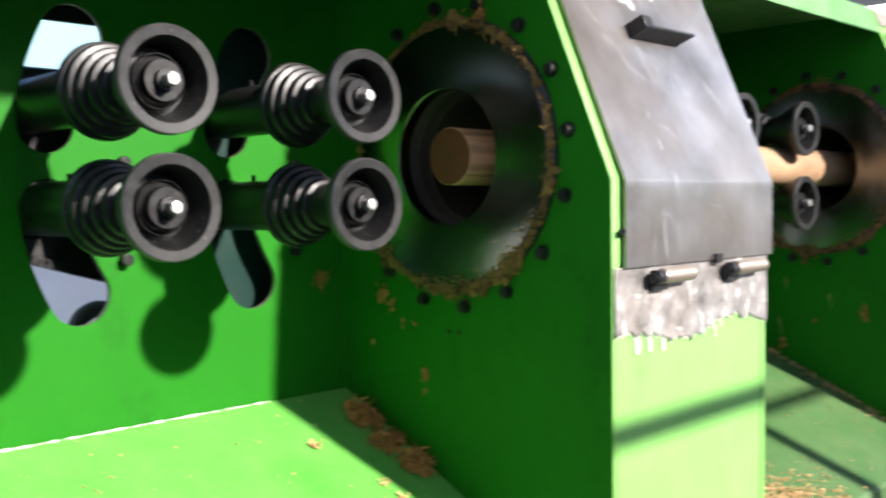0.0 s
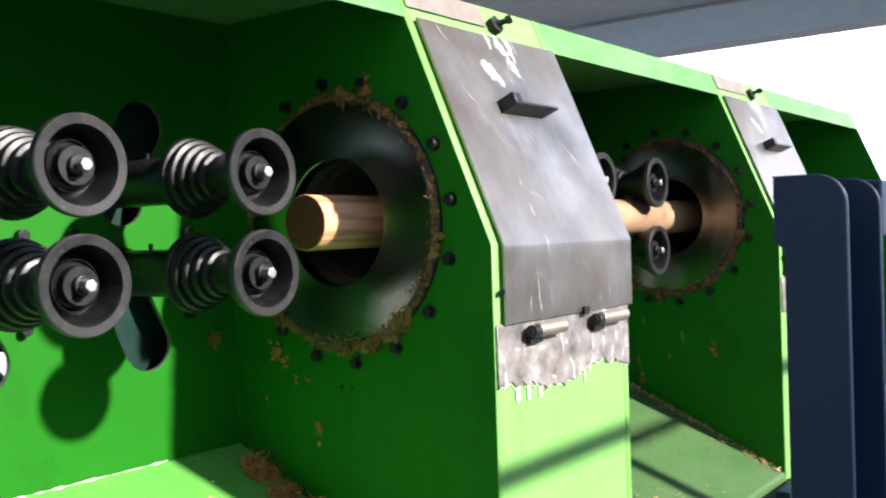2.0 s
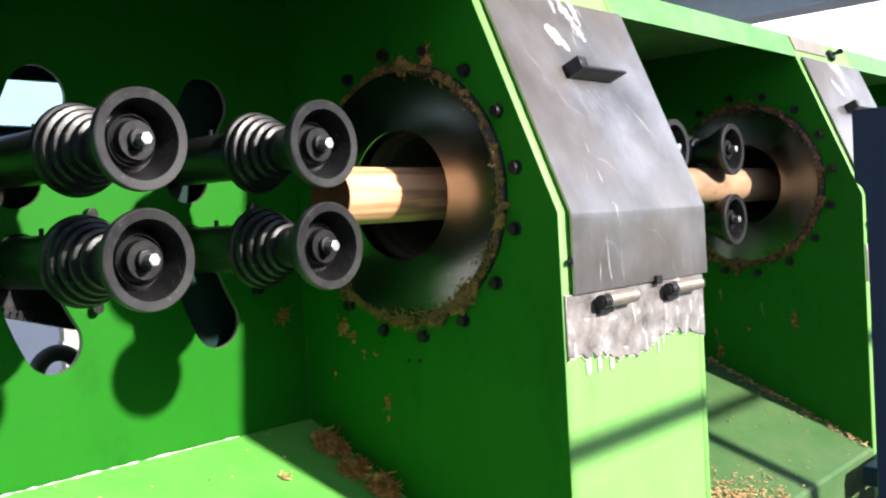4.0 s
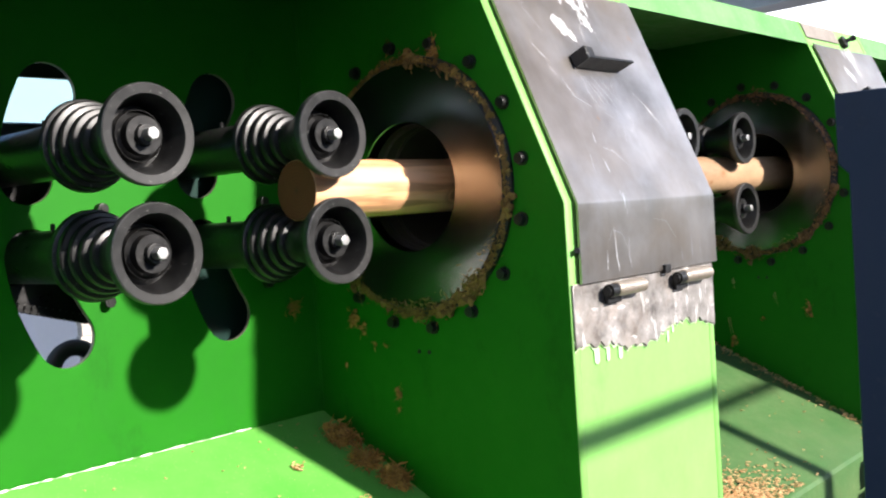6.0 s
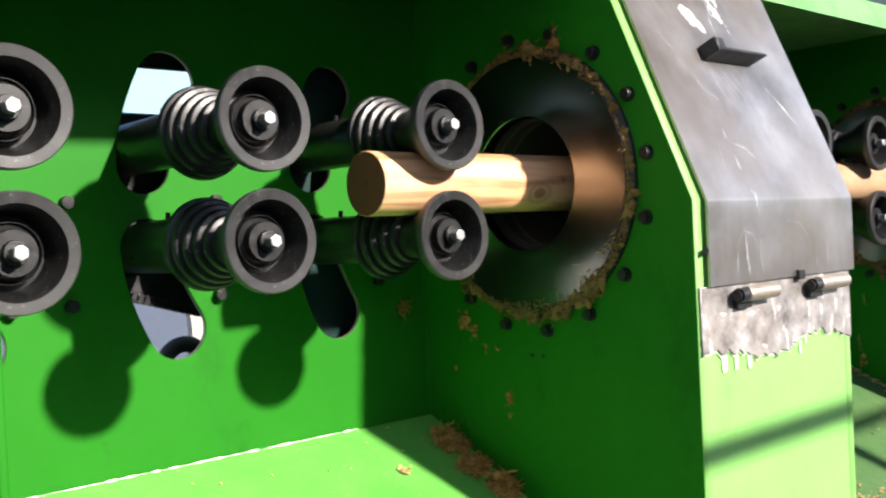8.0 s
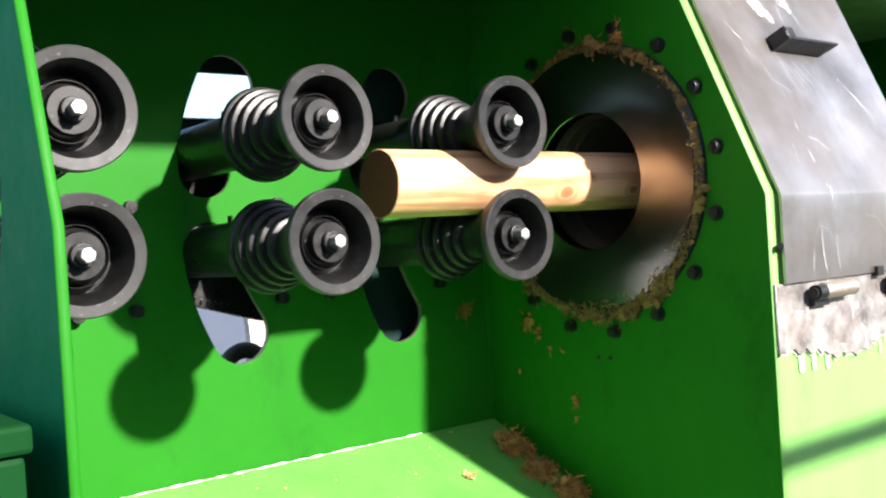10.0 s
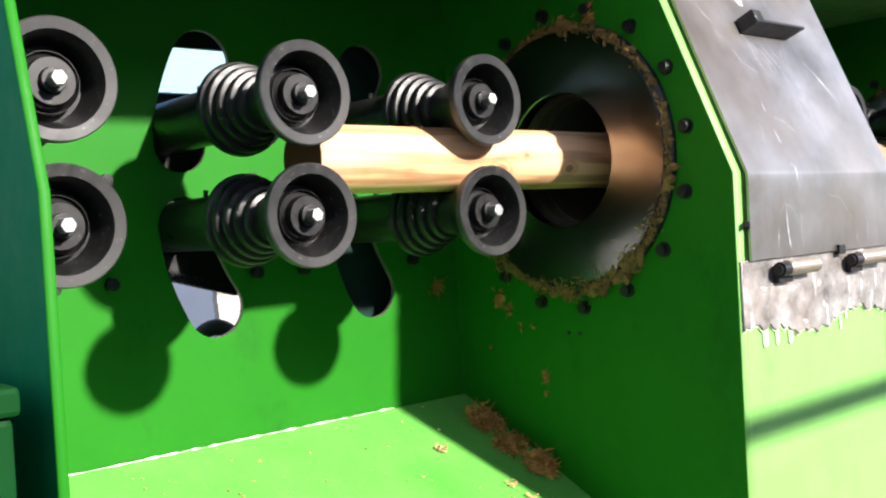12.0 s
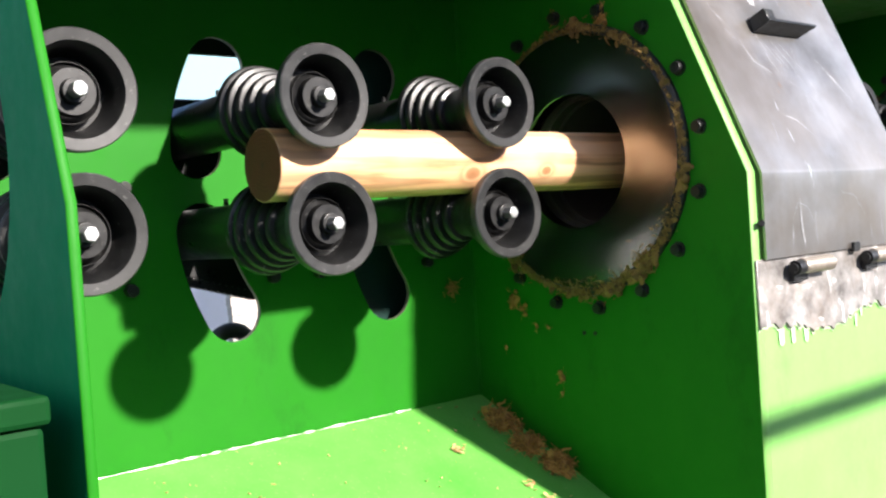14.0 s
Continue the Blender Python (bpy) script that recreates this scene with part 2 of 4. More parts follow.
def burnt_steel():
    m, n, l, b = material("burnt_bare_steel")
    f = noise_node(n, l, 28, 9, 0.72, (0.8, 1.0, 0.8))
    blot = noise_node(n, l, 9, 6, 0.7)
    col = ramp(n, l, f, [(0.34, (0.14, 0.13, 0.122)), (0.46, (0.26, 0.245, 0.232)), (0.60, (0.37, 0.35, 0.335)), (0.70, (0.72, 0.71, 0.70))])
    col = mixed(n, l, ramp(n, l, blot, [(0.5, G(0)), (0.75, G(0.5))]), col, (0.30, 0.22, 0.16))
    streak = noise_node(n, l, 60, 5, 0.65, (1.0, 1.0, 0.22))
    col = mixed(n, l, ramp(n, l, streak, [(0.6, G(0)), (0.66, G(0.75))]), col, (0.88, 0.88, 0.86))
    scrape = noise_node(n, l, 70, 5, 0.65, (0.25, 1.0, 0.9))
    col = mixed(n, l, ramp(n, l, scrape, [(0.64, G(0)), (0.68, G(0.6))]), col, (0.85, 0.83, 0.8))
    l.new(col, b.inputs["Base Color"])
    b.inputs["Metallic"].default_value = 0.5
    l.new(ramp(n, l, f, [(0.3, G(0.3)), (0.7, G(0.6))]), b.inputs["Roughness"])
    bumped(n, l, b, f, 0.35, 0.003)
    return m


BURNT = burnt_steel()


def plain(name, base, rough=0.6, vary=0.25, scale=20, metal=0.0, bump=0.2):
    m, n, l, b = material(name)
    f = noise_node(n, l, scale, 7, 0.65)
    l.new(mixed(n, l, f, tuple(c * (1 - vary) for c in base), tuple(min(1, c * (1 + vary)) for c in base)), b.inputs["Base Color"])
    b.inputs["Roughness"].default_value = rough
    b.inputs["Metallic"].default_value = metal
    bumped(n, l, b, noise_node(n, l, scale * 6, 4), bump, 0.003)
    return m


STAINED = plain("rust_stained_steel", (0.25, 0.22, 0.19), 0.5, 0.45, 30, 0.6)
WHITE_PAINT = plain("white_primer_drips", (0.50, 0.66, 0.40), 0.5, 0.1)
SCUFF = plain("chalky_scuff", (0.34, 0.34, 0.345), 0.5, 0.3, 90, 0.55)
WELD = plain("silver_weld_bead", (0.62, 0.66, 0.54), 0.35, 0.2, 80, 0.7)
HINGE_STEEL = plain("tan_hinge_steel", (0.42, 0.36, 0.29), 0.38, 0.35, 70, 0.75, 0.3)
INNER = plain("dark_bore_steel", (0.060, 0.050, 0.042), 0.75, 0.4, 12)
INNER.node_tree.nodes["Principled BSDF"].inputs["Specular IOR Level"].default_value = 0.12
CONCRETE = plain("worn_concrete", (0.075, 0.074, 0.072), 0.9, 0.2, 3)
YARD_WALL = plain("pale_blue_wall_paint", (0.17, 0.31, 0.36), 0.7, 0.1, 2)
PALE_WALL = plain("whitewashed_wall", (0.72, 0.72, 0.75), 0.8, 0.15, 3)
# for the unseen wall that blocks sky in front
BLOCKER_WALL = plain("dark_sky_blocker", (0.09, 0.09, 0.094), 0.85, 0.2, 3)
ROOF_SHEET = plain("galvanised_roof_sheet", (0.74, 0.75, 0.77), 0.5, 0.2, 6, 0.3)
BEAM = plain("grey_steel_beam", (0.66, 0.70, 0.78), 0.5, 0.15, 8)
RUBBER = plain("black_rubber", (0.012, 0.012, 0.012), 0.6, 0.3, 30)


def fibre_material(name, a, b2):
    m, n, l, b = material(name)
    g = n.new("ShaderNodeNewGeometry")
    l.new(ramp(n, l, g.outputs["Random Per Island"], [(0.0, a), (1.0, b2)]), b.inputs["Base Color"])
    b.inputs["Roughness"].default_value = 0.8
    return m


FIBRE = fibre_material("damp_bark_fibre", (0.09, 0.048, 0.010), (0.26, 0.155, 0.034))
FIBRE_BROWN = fibre_material("brown_bark_fibre", (0.20, 0.085, 0.016), (0.50, 0.25, 0.055))
FIBRE_DARK = fibre_material("dark_bark_fibre", (0.09, 0.04, 0.018), (0.27, 0.13, 0.05))
CHIPS = fibre_material("pale_wood_chips", (0.36, 0.19, 0.07), (0.66, 0.44, 0.22))


# knots: along the log from its near end, height over the axis
KNOTS = ((0.342, -0.021, 0.014), (0.505, -0.019, 0.010), (0.40, 0.004, 0.005), (1.424, 0.004, 0.009), (1.36, -0.02, 0.005), (0.84, 0.012, 0.008))


def pine():
    m, n, l, b = material("peeled_pine")
    tc = n.new("ShaderNodeTexCoord")
    mp = n.new("ShaderNodeMapping")
    mp.inputs["Scale"].default_value = (0.8, 12, 12)
    l.new(tc.outputs["Object"], mp.inputs[0])
    warp = n.new("ShaderNodeTexNoise")
    warp.inputs["Scale"].default_value = 2.2
    warp.inputs["Detail"].default_value = 7
    l.new(mp.outputs[0], warp.inputs["Vector"])
    wave = n.new("ShaderNodeMath")
    wave.operation = "MULTIPLY"
    wave.inputs[1].default_value = 16.0
    l.new(warp.outputs["Fac"], wave.inputs[0])
    sn = n.new("ShaderNodeMath")
    sn.operation = "SINE"
    l.new(wave.outputs[0], sn.inputs[0])
    col = ramp(n, l, sn.outputs[0], [(0.0, (0.78, 0.41, 0.20)), (0.5, (0.70, 0.33, 0.14)), (0.9, (0.36, 0.15, 0.055))])
    patch = noise_node(n, l, 6, 5, 0.6, (0.5, 1, 1))
    col = mixed(n, l, ramp(n, l, patch, [(0.4, G(0)), (0.75, G(0.55))]), col, (0.80, 0.54, 0.33))
    # the colour turns duller and browner from about 0.75 behind the near end
    sepx = n.new("ShaderNodeSeparateXYZ")
    l.new(tc.outputs["Object"], sepx.inputs[0])
    coarse = noise_node(n, l, 9, 8, 0.75, (0.4, 1, 1))
    dull_col = ramp(n, l, coarse, [(0.3, (0.22, 0.13, 0.07)), (0.55, (0.36, 0.23, 0.13)), (0.75, (0.46, 0.31, 0.19))])
    col = mixed(n, l, ramp(n, l, sepx.outputs[0], [(0.74, G(0)), (0.78, G(1))]), col, dull_col)
    for along, up, size in KNOTS:
        side = -math.sqrt(0.0505**2 - up**2)
        d = n.new("ShaderNodeVectorMath")
        d.operation = "SUBTRACT"
        l.new(tc.outputs["Object"], d.inputs[0])
        d.inputs[1].default_value = (along, side, up)
        s = n.new("ShaderNodeVectorMath")
        s.operation = "MULTIPLY"
        s.inputs[1].default_value = (0.7, 1, 1)
        l.new(d.outputs[0], s.inputs[0])
        ln = n.new("ShaderNodeVectorMath")
        ln.operation = "LENGTH"
        l.new(s.outputs[0], ln.inputs[0])
        q = n.new("ShaderNodeMath")
        q.operation = "DIVIDE"
        q.inputs[1].default_value = size * 2.0
        l.new(ln.outputs["Value"], q.inputs[0])
        ring = ramp(n, l, q.outputs[0], [(0.0, G(0.9)), (0.3, G(0.75)), (0.45, G(0.15)), (0.6, G(0.45)), (0.8, G(0.1)), (1.0, G(0))])
        col = mixed(n, l, ring, col, (0.24, 0.10, 0.035))
    l.new(col, b.inputs["Base Color"])
    b.inputs["Roughness"].default_value = 0.55
    bumped(n, l, b, warp.outputs["Fac"], 0.2, 0.002)
    return m


def pine_end():
    m, n, l, b = material("pine_end_in_shade")
    tc = n.new("ShaderNodeTexCoord")
    sep = n.new("ShaderNodeSeparateXYZ")
    l.new(tc.outputs["Object"], sep.inputs[0])
    comb = n.new("ShaderNodeCombineXYZ")
    l.new(sep.outputs[1], comb.inputs[1])
    l.new(sep.outputs[2], comb.inputs[2])
    ln = n.new("ShaderNodeVectorMath")
    ln.operation = "LENGTH"
    l.new(comb.outputs[0], ln.inputs[0])
    wob = noise_node(n, l, 30, 4)
    ad = n.new("ShaderNodeMath")
    ad.operation = "MULTIPLY_ADD"
    ad.inputs[1].default_value = 0.012
    l.new(wob, ad.inputs[0])
    l.new(ln.outputs["Value"], ad.inputs[2])
    mu = n.new("ShaderNodeMath")
    mu.operation = "MULTIPLY"
    mu.inputs[1].default_value = 1100
    l.new(ad.outputs[0], mu.inputs[0])
    sn = n.new("ShaderNodeMath")
    sn.operation = "SINE"
    l.new(mu.outputs[0], sn.inputs[0])
    # end grain darkened: the shade on this face is put into its colour
    col = ramp(n, l, sn.outputs[0], [(0.1, (0.150, 0.040, 0.013)), (0.9, (0.110, 0.029, 0.010))])
    blot = noise_node(n, l, 22, 5, 0.6)
    col = mixed(n, l, ramp(n, l, blot, [(0.4, G(0)), (0.75, G(0.6))]), col, (0.11, 0.032, 0.011))
    pith = ramp(n, l, ln.outputs["Value"], [(0.002, G(0.8)), (0.006, G(0))])
    col = mixed(n, l, pith, col, (0.06, 0.025, 0.01))
    l.new(col, b.inputs["Base Color"])
    b.inputs["Roughness"].default_value = 0.75
    bumped(n, l, b, noise_node(n, l, 90, 5), 0.4, 0.002)
    return m


PINE, PINE_END = pine(), pine_end()

# ---- plan ----
GROUND = -0.78          # shop floor
FRONT = -0.640          # front of the machine
BEND, BEND_TOP = 0.397, 0.870
SLANT = 0.416
TOP_Y = FRONT + SLANT * (BEND_TOP - BEND)
AXIS_Y, AXIS_Z = -0.300, 0.444   # the log's line
LEFT, RIGHT = -1.017, 3.04         # end plates
DIVIDERS = (0.0, 1.462)
BOX_W = 0.486
FLOOR_DROP = 0.472                 # the chute floors fall to the front
PLATE = 0.020


def on_slant(z, proud=0.0):
    """The y of the slanted front at height z, that far out of it."""
    return FRONT + SLANT * (z - BEND) - proud


# ---- setting ----
def ground():
    bm = bmesh.new()
    bmesh.ops.create_grid(bm, x_segments=8, y_segments=8, size=600)
    bmesh.ops.translate(bm, verts=bm.verts, vec=(0, 0, GROUND))
    return tagged(mesh_ob("ground", bm, CONCRETE), "worn grey concrete yard and workshop ground", "ground", kind="structure")


ground()


def roof(x0, x1, ya, yb):
    # corrugated sheet, ridged along y
    bm = bmesh.new()
    n = int((x1 - x0) * 25)
    rows = []
    for k in range(n + 1):
        x = x0 + (x1 - x0) * k / n
        z = 2.60 + 0.014 * math.sin(k * 2 * math.pi / 5)
        rows.append([bm.verts.new((x, y, z + dz)) for y in (ya, yb) for dz in (0, 0.006)])
    for a, b in zip(rows, rows[1:]):
        bm.faces.new((a[0], a[2], b[2], b[0]))
        bm.faces.new((a[1], b[1], b[3], a[3]))
    tagged(mesh_ob("ceiling", bm, ROOF_SHEET), "grey corrugated sheet roof, its near part out of view", "ceiling", kind="structure")


def shed():
    # the first sheet is unseen; its edges are set to shape the skylight
    roof(-2.2, 5.5, -1.75, 1.6)
    roof(5.5, 10.6, -1.75, 9.0)
    for x, z0, z1 in ((8.0, 2.20, 2.55),):
        b = box((x - 0.08, -1.75, z0), (x + 0.08, 9.0, z1), 0.006)
        b = box((x - 0.14, -1.75, z0 - 0.03), (x + 0.14, 9.0, z0 - 0.002), 0.004, b)
        tagged(mesh_ob("trim", b, BEAM), "grey steel roof beam under the sheeting", "beam", kind="structure")
    for x, y in ((8.0, 8.8), (8.0, -1.7), (-2.1, -1.7), (-2.1, 1.5)):
        tagged(mesh_ob("trim", box((x - 0.1, y - 0.1, GROUND), (x + 0.1, y + 0.1, 2.09), 0.01), BEAM), "grey steel shed column", "column", kind="structure")
    bm = box((-7, 5.0, GROUND), (5.4, 5.2, 2.4), 0.01)
    tagged(mesh_ob("wall_north", bm, YARD_WALL), "pale blue painted yard wall behind the machine", "wall", kind="structure")
    bm = box((-7, 4.9, GROUND), (5.4, 4.996, 0.35), 0.01)
    tagged(mesh_ob("baseboard", bm, PALE_WALL), "whitewashed plinth of the yard wall", "plinth", kind="structure")
    # unseen white wall, added as a reflector that lights the divider faces
    bm = box((-4.2, -9.0, GROUND), (-4.0, 1.6, 3.6), 0.01)
    tagged(mesh_ob("wall_west_bounce", bm, PALE_WALL), "unseen white wall added to bounce light onto the dividers", "wall", kind="structure")
    # unseen dark wall, added to keep low sky light off the machine
    bm = box((-6.0, -12.2, GROUND), (12.0, -12.0, 5.2), 0.01)
    tagged(mesh_ob("wall_south_blocker", bm, BLOCKER_WALL), "unseen dark wall added to block the low sky", "wall", kind="structure")


shed()


def haze_backdrop():
    """Bright white sky and haze far beyond the open end of the shed."""
    m, n, l, b = material("white_haze")
    e = n.new("ShaderNodeEmission")
    e.inputs[0].default_value = (0.93, 0.97, 1.0, 1)
    e.inputs[1].default_value = 1.3
    l.new(e.outputs[0], n["Material Output"].inputs[0])
    bm = bmesh.new()
    bmesh.ops.create_grid(bm, x_segments=1, y_segments=1, size=1)
    bmesh.ops.transform(bm, verts=bm.verts, matrix=Matrix.LocRotScale((120, 40, 20), Euler((0, radians(90), 0)), (30, 90, 1)))
    tagged(mesh_ob("backdrop", bm, m), "bright white hazy sky in the distance", "sky", kind="structure")


haze_backdrop()

# ---- the machine ----
machine = tagged(new("log_rounding_machine"), "green painted steel log rounding machine with open feed bays", "machine")


def slot(cx, up):
    """A curved slot for a swinging roller arm; up: 1 above the log's line, -1 below."""
    mid = 0.4305
    pts = []
    path = []
    for k in range(13):
        u = k / 12
        z = 0.064 + u * 0.140
        x = -0.026 + 0.046 * u**1.7
        path.append((x, z))
    r0, r1 = 0.044, 0.050
    left, right = [], []
    for k, (x, z) in enumerate(path):
        r = r0 + (r1 - r0) * k / 12
        x2, z2 = path[min(k + 1, 12)]
        x1, z1 = path[max(k - 1, 0)]
        t = Vector((x2 - x1, z2 - z1)).normalized()
        left.append((x - t.y * r, z + t.x * r))
        right.append((x + t.y * r, z - t.x * r))
    t = Vector((path[-1][0] - path[-2][0], path[-1][1] - path[-2][1])).normalized()
    a0 = math.atan2(t.x, -t.y)
    cap_top = [(path[-1][0] + r1 * math.cos(a0 - math.pi * k / 12), path[-1][1] + r1 * math.sin(a0 - math.pi * k / 12)) for k in range(1, 12)]
    t = Vector((path[1][0] - path[0][0], path[1][1] - path[0][1])).normalized()
    a1 = math.atan2(-t.x, t.y)
    cap_low = [(path[0][0] + r0 * math.cos(a1 - math.pi * k / 12), path[0][1] + r0 * math.sin(a1 - math.pi * k / 12)) for k in range(1, 12)]
    loop = left + cap_top + right[::-1] + cap_low
    pts = [(cx + x, mid + up * z) for x, z in loop]
    return pts


ROLLERS = (-0.9086, -0.5866, -0.2646)
FAR_ROLLERS = (0.8875, 1.2095)


def back_panel():
    outer = [(LEFT, GROUND), (RIGHT, GROUND), (RIGHT, BEND_TOP), (LEFT, BEND_TOP)]
    holes = []
    for x in ROLLERS + FAR_ROLLERS:
        c = x + 0.030
        holes += [slot(c, 1), slot(c, -1)]
    bm = in_xz(sheet(outer, holes, 0.012), 0.0)
    bm.normal_update()
    for f in bm.faces:          # the cut edges of the slots are bare
        c = f.calc_center_median()
        f.material_index = 1 if abs(f.normal.y) < 0.5 and LEFT + 0.01 < c.x < RIGHT - 0.01 and 0.1 < c.z < 0.8 else 0
    part("back_panel", bm, [GREEN, STAINED], machine)


back_panel()


def side_profile(hole, low=GROUND):
    outer = [(0.0, low), (0.0, BEND_TOP), (TOP_Y, BEND_TOP), (FRONT, BEND), (FRONT, low)]
    return outer, [circle(AXIS_Y, AXIS_Z, hole, 72)]


END_PLATE = 0.010


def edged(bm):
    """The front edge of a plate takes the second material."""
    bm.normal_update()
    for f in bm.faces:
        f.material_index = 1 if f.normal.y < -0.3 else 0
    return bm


def end_plate(x, hole, mat, label, bend=0.388, slant=0.335):
    outer = [(0.0, GROUND), (0.0, BEND_TOP), (FRONT + slant * (BEND_TOP - bend), BEND_TOP), (FRONT, bend), (FRONT, GROUND)]
    holes = [circle(AXIS_Y, AXIS_Z, hole, 72)]
    part("end_plate", edged(in_yz(sheet(outer, holes, END_PLATE), x)), [mat, GREEN], machine, label)


end_plate(LEFT, 0.189, GREEN_SHADE, "green steel end plate with a round log opening")
end_plate(RIGHT - END_PLATE, 0.080, GREEN, "green steel end plate with a round log opening", BEND, SLANT)


def chute_floor(x0, x1, mat):
    bm = bmesh.new()
    y0, z0 = 0.0, 0.0
    y1, z1 = FRONT, FRONT * FLOOR_DROP
    t = 0.006
    prof = [(y0, z0), (y1 + 0.006, z1), (y1, z1 - 0.008), (y1, GROUND + 0.1), (y1 + t, GROUND + 0.1), (y1 + t, z1 - 0.02), (y0, z0 - 0.02)]
    a = [bm.verts.new((x0, y, z)) for y, z in prof]
    b = [bm.verts.new((x1, y, z)) for y, z in prof]
    n = len(prof)
    for k in range(n):
        bm.faces.new((a[k], a[(k + 1) % n], b[(k + 1) % n], b[k]))
    bmesh.ops.recalc_face_normals(bm, faces=bm.faces)
    part("chute_floor", bm, mat, machine, "dusty green sloping chute floor")


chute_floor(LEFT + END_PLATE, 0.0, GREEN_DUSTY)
chute_floor(BOX_W, DIVIDERS[1], GREEN_DUSTY_SHADED)
chute_floor(DIVIDERS[1] + BOX_W, RIGHT - END_PLATE, GREEN_DUSTY_SHADED)


def weld_bead(x0, x1, y, z):
    rng = random.Random(7)
    bm = bmesh.new()
    rings, x = [], x0
    while x < x1:
        r = rng.choice((0.0002, 0.0004, 0.0010, 0.0022))
        c = (y - 0.001 + rng.uniform(-0.0006, 0.0006), z + 0.001)
        rings.append([bm.verts.new((x, c[0] + r * math.cos(k * math.pi / 3), c[1] + r * math.sin(k * math.pi / 3))) for k in range(6)])
        x += rng.uniform(0.005, 0.014)
    for r0, r1 in zip(rings, rings[1:]):
        for k in range(6):
            bm.faces.new((r0[k], r0[(k + 1) % 6], r1[(k + 1) % 6], r1[k]))
    bm.faces.new(rings[0])
    bm.faces.new(rings[-1][::-1])
    bmesh.ops.recalc_face_normals(bm, faces=bm.faces)
    part("weld_bead", bm, WELD, machine, "silvery weld bead along the floor joint")


weld_bead(LEFT + 0.21, -0.18, 0.0, 0.0)
part("corner_seam", tube_between(bmesh.new(), (-0.001, -0.001, 0.0), (-0.001, -0.001, 0.80), 0.003, 8), GREEN, machine, "painted weld seam in the bay corner")


def lintel(x0, x1):
    """Slanted band over a bay's opening, folded back into the top panel."""
    prof = [(0.0, BEND_TOP), (TOP_Y, BEND_TOP), (on_slant(0.800), 0.800), (on_slant(0.800) + 0.022, 0.808), (TOP_Y + 0.012, BEND_TOP - 0.012), (0.0, BEND_TOP - 0.012)]
    bm = bmesh.new()
    a = [bm.verts.new((x0, y, z)) for y, z in prof]
    b = [bm.verts.new((x1, y, z)) for y, z in prof]
    n = len(prof)
    for k in range(n):
        bm.faces.new((a[k], a[(k + 1) % n], b[(k + 1) % n], b[k]))
    bm.faces.new(a)
    bm.faces.new(b[::-1])
    bmesh.ops.recalc_face_normals(bm, faces=bm.faces)
    soften(bm, 0.002)
    part("lintel", bm, GREEN_TOP, machine, "dusty light green top beam over a bay")


lintel(LEFT + END_PLATE, 0.0)
lintel(BOX_W, DIVIDERS[1])
lintel(DIVIDERS[1] + BOX_W, RIGHT - END_PLATE)


# bolts round a cutter ring
def hex_bolt_x():
    bm = bmesh.new()
    turn = Matrix.Rotation(-math.pi / 2, 4, "Y")
    bmesh.ops.create_cone(bm, cap_ends=True, segments=20, radius1=0.0125, radius2=0.0125, depth=0.003, matrix=Matrix.Translation((-0.0015, 0, 0)) @ turn)
    b2 = bmesh.new()
    bmesh.ops.create_cone(b2, cap_ends=True, segments=16, radius1=0.0095, radius2=0.0092, depth=0.010, matrix=Matrix.Translation((-0.008, 0, 0)) @ turn)
    soften(b2, 0.001)
    merged(bm, b2)
    b3 = bmesh.new()
    bmesh.ops.create_cone(b3, cap_ends=True, segments=6, radius1=0.0045, radius2=0.0045, depth=0.001, matrix=Matrix.Translation((-0.0132, 0, 0)) @ turn)
    return merged(bm, b3)


BOLT_MESH = None


